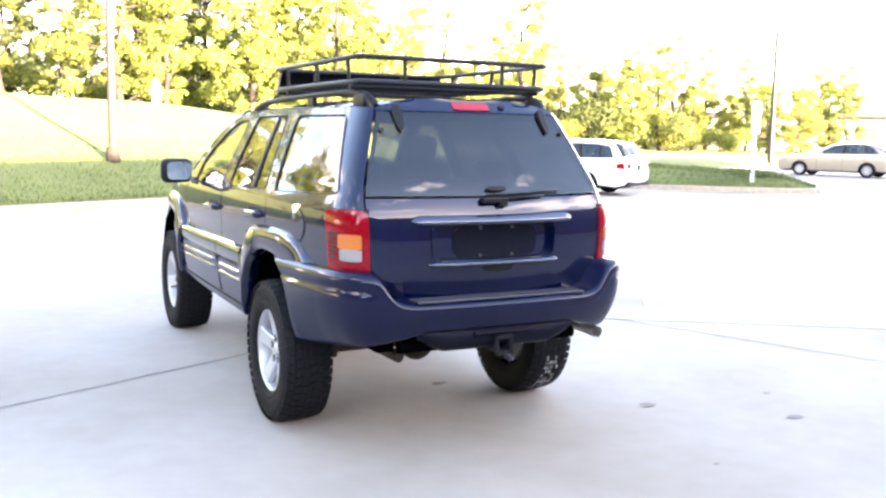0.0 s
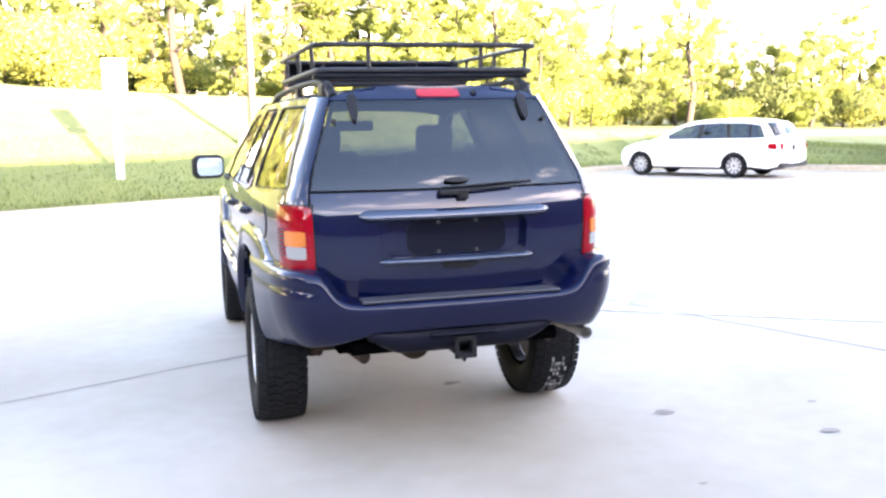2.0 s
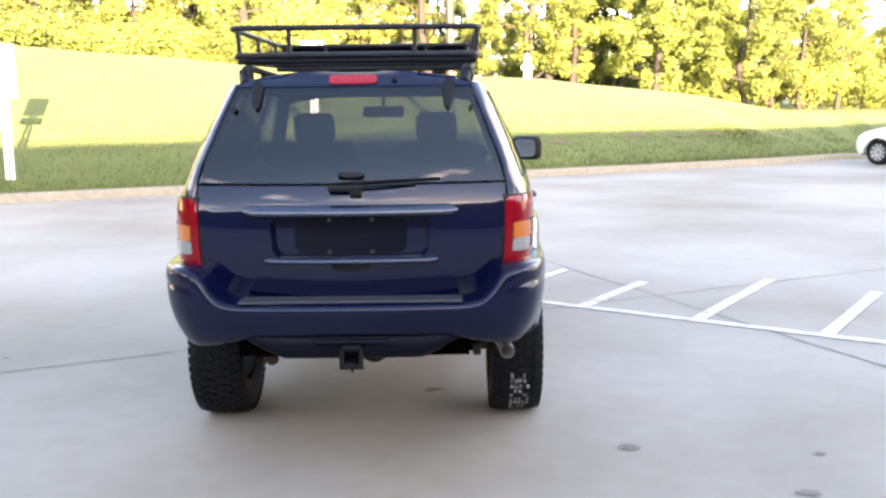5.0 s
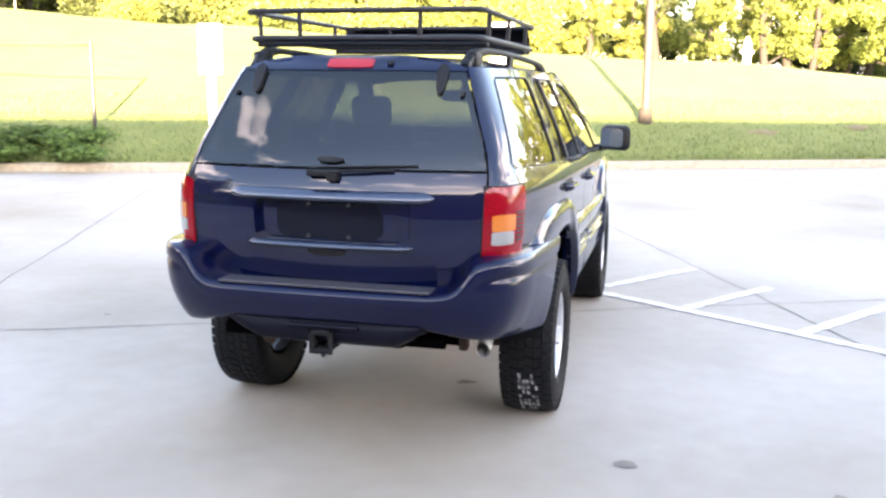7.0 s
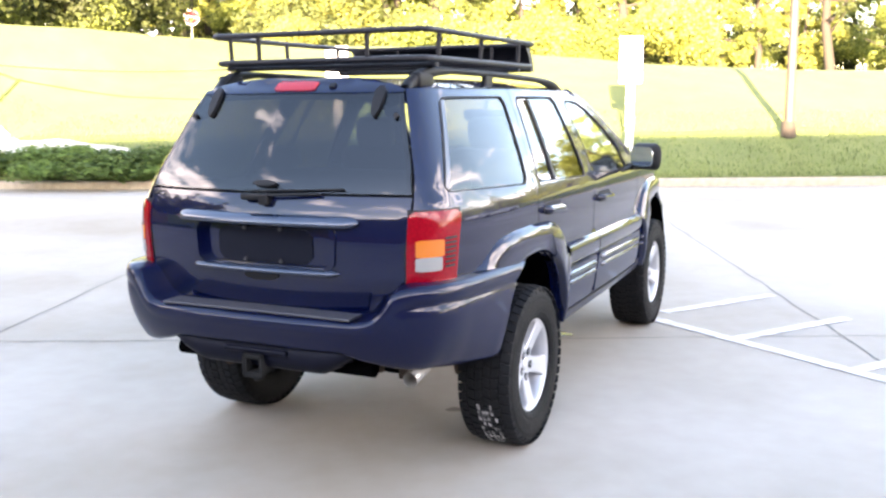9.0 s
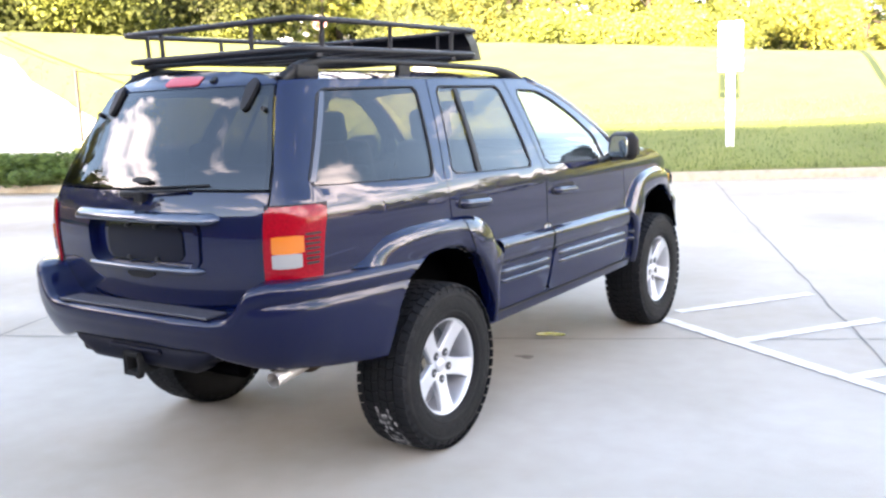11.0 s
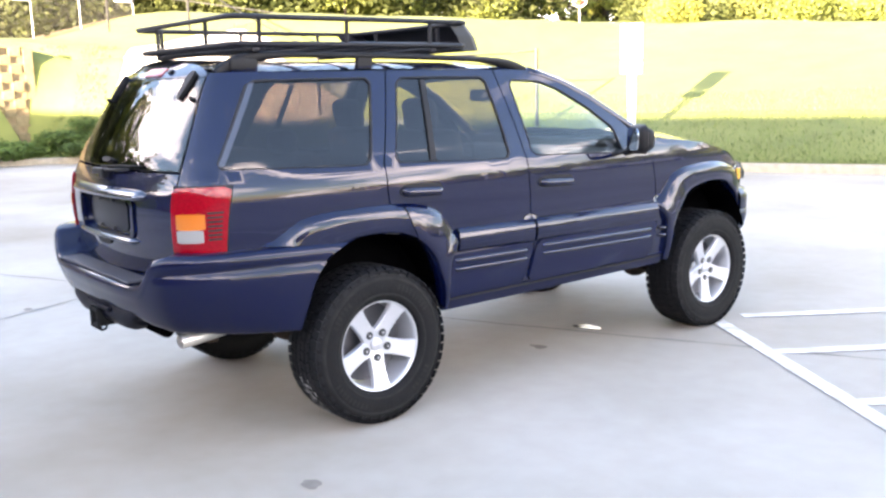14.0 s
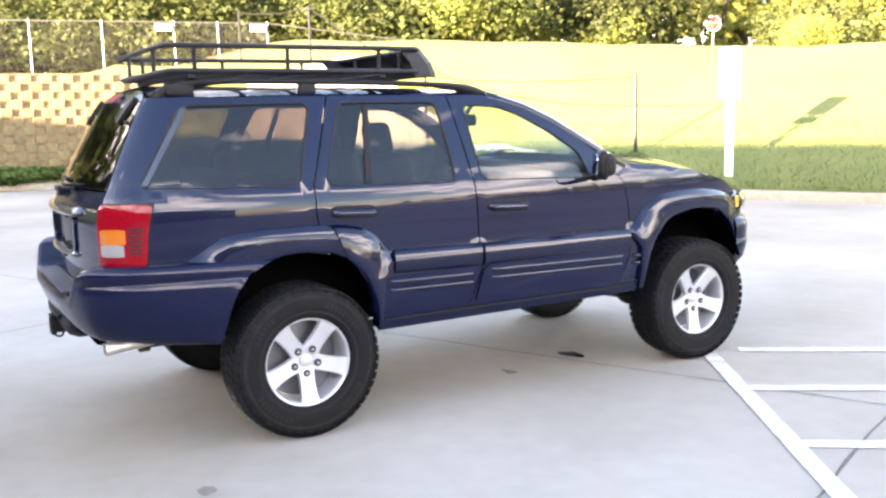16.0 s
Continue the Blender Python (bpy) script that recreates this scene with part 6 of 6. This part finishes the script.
kinds = [shrub(31), shrub(32), shrub(33)]
spots = []
for i in range(len(KL) - 1):
    a, b = KL[i], KL[i + 1]
    if -9.0 < a[0] or b[1] < -14:
        continue
    m_ = max(1, int(np.hypot(*(b - a)) / 0.75))
    for j in range(m_):
        p = a + (b - a) * (j / m_)
        dd = (b - a) / np.hypot(*(b - a))
        for o in (0.45, 0.95):
            spots.append((p[0] - dd[1] * o + rng.normal() * 0.1, p[1] + dd[0] * o + rng.normal() * 0.1))
spots = [(x, y) for x, y in spots if not (x < WALL_X(y) + 0.3 and y < 5.0)]
for i, (x, y) in enumerate(spots):
    mm = Matrix.Translation((x, y, max(ground_z(x, y), 0.1) - 0.03)) @ Matrix.Rotation(rng.random() * 6.28, 4, 'Z') @ Matrix.Scale(0.9 + 0.35 * rng.random(), 4) @ Matrix.Scale(0.72, 4, (0, 0, 1))
    if i < 3:
        kinds[i].matrix_basis = mm
    else:
        copy_thing(kinds[i % 3], mm)


# cable fence on the bank
fence = thing("cable_fence", "thin dark posts with slack cable on grassy bank", "fence")
fp = [(-9.92, 11.75, 1.75), (-16.2, 10.2, 1.7), (-22.4, 9.6, 1.7), (-28, 9.2, 1.7)]
tops = []
for x, y, h in fp:
    z = ground_z(x, y)
    part("post", cyl(bmesh.new(), (x, y, z - 0.2), (x, y, z + h), 0.042, n=8), M["dark_pole"], fence)
    tops.append(Vector((x, y, z + h - 0.05)))
for a, b in zip(tops[:-1], tops[1:]):
    V, F = tube([a.lerp(b, t / 8) - Vector((0, 0, 0.5 * (t / 8) * (1 - t / 8))) for t in range(9)], 0.02, 5)
    mesh_ob("cable", V, F, M["dark_pole"], fence)

# chain-link fence above the wall
link = thing("chain_link_fence", "galvanised chain-link fence above the retaining wall", "fence")
fx = lambda y: -34.7 + 0.16 * (y + 1)
FENCE_TOP = 5.58
feet = [Vector((fx(y), y, ground_z(fx(y), y))) for y in (-12.8, -10.2, -7.5, -4.9, -2.3, 0.3, 2.94, 5.52, 8.21, 9.92, 11.91)]
for k, p in enumerate(feet):
    part("post", cyl(bmesh.new(), p - Vector((0, 0, 0.1)), (p.x, p.y, FENCE_TOP + 0.06), 0.032, n=10), M["galv"], link)
    if k == 0:
        continue
    prev = feet[k - 1]
    up = [Vector((q.x, q.y, FENCE_TOP)) for q in (prev, p)]
    part("top_rail", cyl(bmesh.new(), up[0], up[1], 0.022, n=8), M["wire"], link)
    run = (p - prev).length
    spot = lambda u, h: (prev.lerp(p, u / run)) * (1 - h) + (up[0].lerp(up[1], u / run)) * h
    V, F = [], []
    for fam in (1, -1):
        for i in range(-16, 36):
            u0, u1 = i * 0.11, i * 0.11 + fam * 1.85
            ts = [(0 - u0) / (u1 - u0), (run - u0) / (u1 - u0)]
            t0, t1 = max(0, min(ts)), min(1, max(ts))
            if t1 <= t0:
                continue
            a_, b_ = spot(u0 + (u1 - u0) * t0, t0), spot(u0 + (u1 - u0) * t1, t1)
            q = len(V)
            V += [a_ - Vector((0, 0, 0.0025)), a_ + Vector((0, 0, 0.0025)), b_ + Vector((0, 0, 0.0025)), b_ - Vector((0, 0, 0.0025))]
            F.append((q, q + 1, q + 2, q + 3))
    mesh_ob("mesh_panel", V, F, M["wire"], link, "", False)
    if k in (8, 10):
        bm = bmesh.new()
        box(bm, -0.02, 0.02, -0.33, 0.33, -0.13, 0.13, 0.01)
        bmesh.ops.translate(bm, vec=Vector((p.x + 0.06, p.y - 0.42, FENCE_TOP - 0.22)), verts=bm.verts)
        part("notice", bm, M["sign_white"], link, "small white notice")
# the top rail runs on down the slope to a last low post
end = Vector((fx(19.6), 19.6, ground_z(fx(19.6), 19.6)))
part("post", cyl(bmesh.new(), end - Vector((0, 0, 0.1)), (end.x, end.y, 4.75), 0.032, n=10), M["wire"], link)
part("top_rail", cyl(bmesh.new(), (feet[-1].x, feet[-1].y, FENCE_TOP), (end.x, end.y, 4.72), 0.022, n=8), M["wire"], link)

# leaf litter under the trees behind the fence
V = []
for i in range(24):
    y = -14 + 30 * i / 23
    for j in range(10):
        x = fx(y) - 0.9 - 1.3 * j - 0.5 * noise.noise((y * 0.7, 1.0, 0.0))
        V.append((x, y, ground_z(x, y) + 0.04))
tagged(mesh_ob("forest_floor", V, grid_faces(24, 10, True), M["soil"]), "brown leaf litter under the trees", "soil", kind="structure")

# stop sign beyond the crest
stop = thing("stop_sign", "red octagonal stop sign with white border", "sign", at=pose(*STOP_AT, 3.32, 0, 0, 43))
part("post", box(bmesh.new(), -0.03, 0.03, 0.0, 0.05, 0.3, 2.85, 0.005), M["galv"], stop)
V8 = [(0.40 * math.cos(math.pi / 8 + i * math.pi / 4), 0.40 * math.sin(math.pi / 8 + i * math.pi / 4)) for i in range(8)]
for nm, s, y, mt in (("border", 1.0, -0.012, "sign_white"), ("face", 0.93, -0.018, "sign_red")):
    V = [(x * s, y, 2.55 + z * s) for x, z in V8] + [(x * s, y + 0.01, 2.55 + z * s) for x, z in V8]
    F = [tuple(range(8)), tuple(range(8, 16))[::-1]] + [(i, i + 8, (i + 1) % 8 + 8, (i + 1) % 8) for i in range(8)]
    mesh_ob(nm, V, F, M[mt], stop, smooth=False)
txt = bpy.data.curves.new("stop_text", 'FONT')
txt.body, txt.size, txt.align_x, txt.align_y, txt.extrude = "STOP", 0.24, 'CENTER', 'CENTER', 0.002
txt.materials.append(M["sign_white"])
tob = new("lettering", txt)
tob.parent = stop
tob.matrix_basis = pose(0, -0.024, 2.55, 90, 0, 0)

# white marker post on the crest, and one more sign on the grass tip
mk = thing("fire_hydrant", "white-painted fire hydrant on the grass crest", "fire hydrant", at=pose(3.3, 26.9, ground_z(3.3, 26.9) - 0.05))
bm = cyl(bmesh.new(), (0, 0, 0), (0, 0, 0.75), 0.13, 0.12, 16)
cyl(bm, (0, 0, 0.75), (0, 0, 0.95), 0.12, 0.04, 16)
cyl(bm, (-0.2, 0, 0.5), (0.2, 0, 0.5), 0.06, 0.06, 12)
part("body", bm, M["white_metal"], mk)
sign_post(18.6, 15.7, "white sign plate on twin posts, grass tip")

# low far building at the end of the drive
far = thing("far_building", "long low white building with brown window bays", "building", at=pose(78, 60, 0.2, 0, 0, -52))
part("wall", box(bmesh.new(), -16, 16, 0, 10, -0.5, 3.6), M["far_wall"], far)
part("roof", box(bmesh.new(), -16.6, 16.6, -0.6, 10.6, 3.6, 4.1, 0.05), M["wall_p"], far)
for i in range(9):
    part("window", box(bmesh.new(), -14 + i * 3.4, -12 + i * 3.4, -0.08, 0.02, 0.9, 2.6), M["wall_b"], far, "brown window bay")

# bushes along the foot of the wood
def bush(seed, mat, label):
    rs = np.random.default_rng(seed)
    s = thing("bush", label, "bush", "undergrowth")
    blobs = [(rs.normal() * 1.3, rs.normal() * 1.0, 0.7 + 1.5 * rs.random(), 0.7 + 0.5 * rs.random()) for _ in range(12)]
    V, F = leaf_cloud(rs, blobs, 6500, 0.08)
    mesh_ob("foliage", V, F, mat, s, smooth=False)
    V, F = tube([(0, 0, -0.2), (0.1, 0, 0.8), (0.3, 0.1, 1.6)], 0.06, 6)
    mesh_ob("stem", V, F, M["bark"], s)
    return s


BU = [bush(41, M["leaf"], "leafy green bush at the wood's foot"), bush(42, M["leaf_yellow"], "yellow-green bush at the wood's foot"), bush(43, M["leaf_shaded"], "green bush at the wood's foot, leaves darkened for shade")]
placed = 0
for i in range(90):
    bearing = -62 + 165 * (i + rng.random()) / 90
    dist = (41 if bearing > 8 else 66) + rng.random() * 9 + (9 if bearing < -25 else 0)
    if bearing < -44:
        continue
    if bearing > 60:
        dist = 40.5 + rng.random() * 5
    x, y = -dist * math.sin(radians(bearing)), -4 + dist * math.cos(radians(bearing))
    if in_way(x, y, 3.8):
        continue
    mm = Matrix.Translation((x, y, ground_z(x, y) - 0.1)) @ Matrix.Rotation(rng.random() * 6.28, 4, 'Z') @ Matrix.Scale(0.8 + 0.7 * rng.random(), 4)
    if placed < 3:
        BU[placed].matrix_basis = mm
        placed += 1
    else:
        # past 60 degrees the bushes take the shade-darkened leaf too
        copy_thing(BU[int(rng.choice(3, p=(0.05, 0.03, 0.92) if bearing > 60 else (0.45, 0.35, 0.2)))], mm)

# grass blades on the strip behind the kerb
V, F = [], []
rg_ = np.random.default_rng(77)
seg_i = [i for i in range(len(KL) - 1) if -21 < KL[i][0] < 21 and KL[i][1] > 3]
lens = np.array([np.hypot(*(KL[i + 1] - KL[i])) for i in seg_i])
for n_ in range(64000):
    i = seg_i[int(rg_.choice(len(seg_i), p=lens / lens.sum()))]
    a, b = KL[i], KL[i + 1]
    d_ = (b - a) / np.hypot(*(b - a))
    o = 0.17 + 4.2 * rg_.random()**1.6
    p = a + (b - a) * rg_.random() + np.array((-d_[1], d_[0])) * o
    z = ground_z(p[0], p[1], o)
    h = 0.03 + 0.08 * rg_.random()**1.5
    an = rg_.random() * 6.28
    wx, wy = 0.012 * math.cos(an), 0.012 * math.sin(an)
    lx, ly = rg_.normal() * 0.03, rg_.normal() * 0.03
    k = len(V)
    V += [(p[0] - wx, p[1] - wy, z - 0.02), (p[0] + wx, p[1] + wy, z - 0.02), (p[0] + lx, p[1] + ly, z + h)]
    F.append((k, k + 1, k + 2))
tagged(mesh_ob("grass_blades", V, F, M["blade"], smooth=False), "short green grass blades on the verge", "grass", kind="stuff")

# pale stony apron on the bank, above the shrubs
segs = [i for i in range(len(KL) - 1) if KL[i][0] < -9.5 and KL[i][1] > 4.9]
line_a = [KL[i] for i in segs]
V = []
pts = []
for a, b in zip(line_a[:-1], line_a[1:]):
    m_ = max(1, int(np.hypot(*(b - a)) / 0.3))
    dd = (b - a) / np.hypot(*(b - a))
    pts += [(a + (b - a) * (j / m_), dd) for j in range(m_)]
NR = 14
for i, (p, dd) in enumerate(pts):
    f = i / (len(pts) - 1)
    far_d = 2.9 * (1 - f)**0.8 + 1.4 + 0.5 * noise.noise((p[0] * 0.8, p[1] * 0.8, 3))
    for j in range(NR):
        o = 1.15 + (far_d - 1.15) * j / (NR - 1)
        q = p + np.array((-dd[1], dd[0])) * o
        V.append((q[0], q[1], ground_z(q[0], q[1]) + 0.03))
tagged(mesh_ob("stone_apron", V, grid_faces(len(pts), NR, True), M["apron"], smooth=True), "pale crushed stone apron on the bank", "gravel", kind="structure")
V, F = [], []
for k in range(90):
    p, dd = pts[int(rg_.integers(int(len(pts) * 0.6)))]
    o = 1.3 + 1.6 * rg_.random()**1.5
    q = p + np.array((-dd[1], dd[0])) * o
    z = ground_z(q[0], q[1])
    s = 0.04 + 0.09 * rg_.random()**2
    base = len(V)
    for vx, vy, vz in ((1, 0, 0), (0, 1, 0), (-1, 0, 0), (0, -1, 0), (0, 0, 0.9), (0.5, 0.5, 0.6)):
        V.append((q[0] + vx * s * (0.8 + 0.4 * rg_.random()), q[1] + vy * s * (0.8 + 0.4 * rg_.random()), z + 0.02 + vz * s))
    F += [(base, base + 5, base + 4), (base + 5, base + 1, base + 4), (base, base + 1, base + 5), (base + 1, base + 2, base + 4), (base + 2, base + 3, base + 4), (base + 3, base, base + 4)]
tagged(mesh_ob("loose_stones", V, F, M["gravel"], smooth=False), "scattered pale loose stones on the bank", "stones", kind="stuff")

# bare soil patches in the verge
for x, y, r in ((5.4, 19.0, 0.22), (6.6, 19.5, 0.16), (7.6, 20.1, 0.25), (3.2, 17.6, 0.25)):
    V = [(x, y, ground_z(x, y) + 0.05)]
    for i in range(18):
        a = 2 * math.pi * i / 18
        q = r * (0.7 + 0.6 * noise.noise((x + math.cos(a) * 1.3, y + math.sin(a) * 1.3, 5.0)))
        px, py = x + 2.0 * q * math.cos(a), y + q * math.sin(a) + 0.9 * q * math.cos(a)
        V.append((px, py, ground_z(px, py) + 0.035))
    tagged(mesh_ob("soil_patch", V, [(0, i + 1, (i + 1) % 18 + 1) for i in range(18)], M["soil"], smooth=False), "bare brown soil patch in the grass", "soil patch", "soil patches")
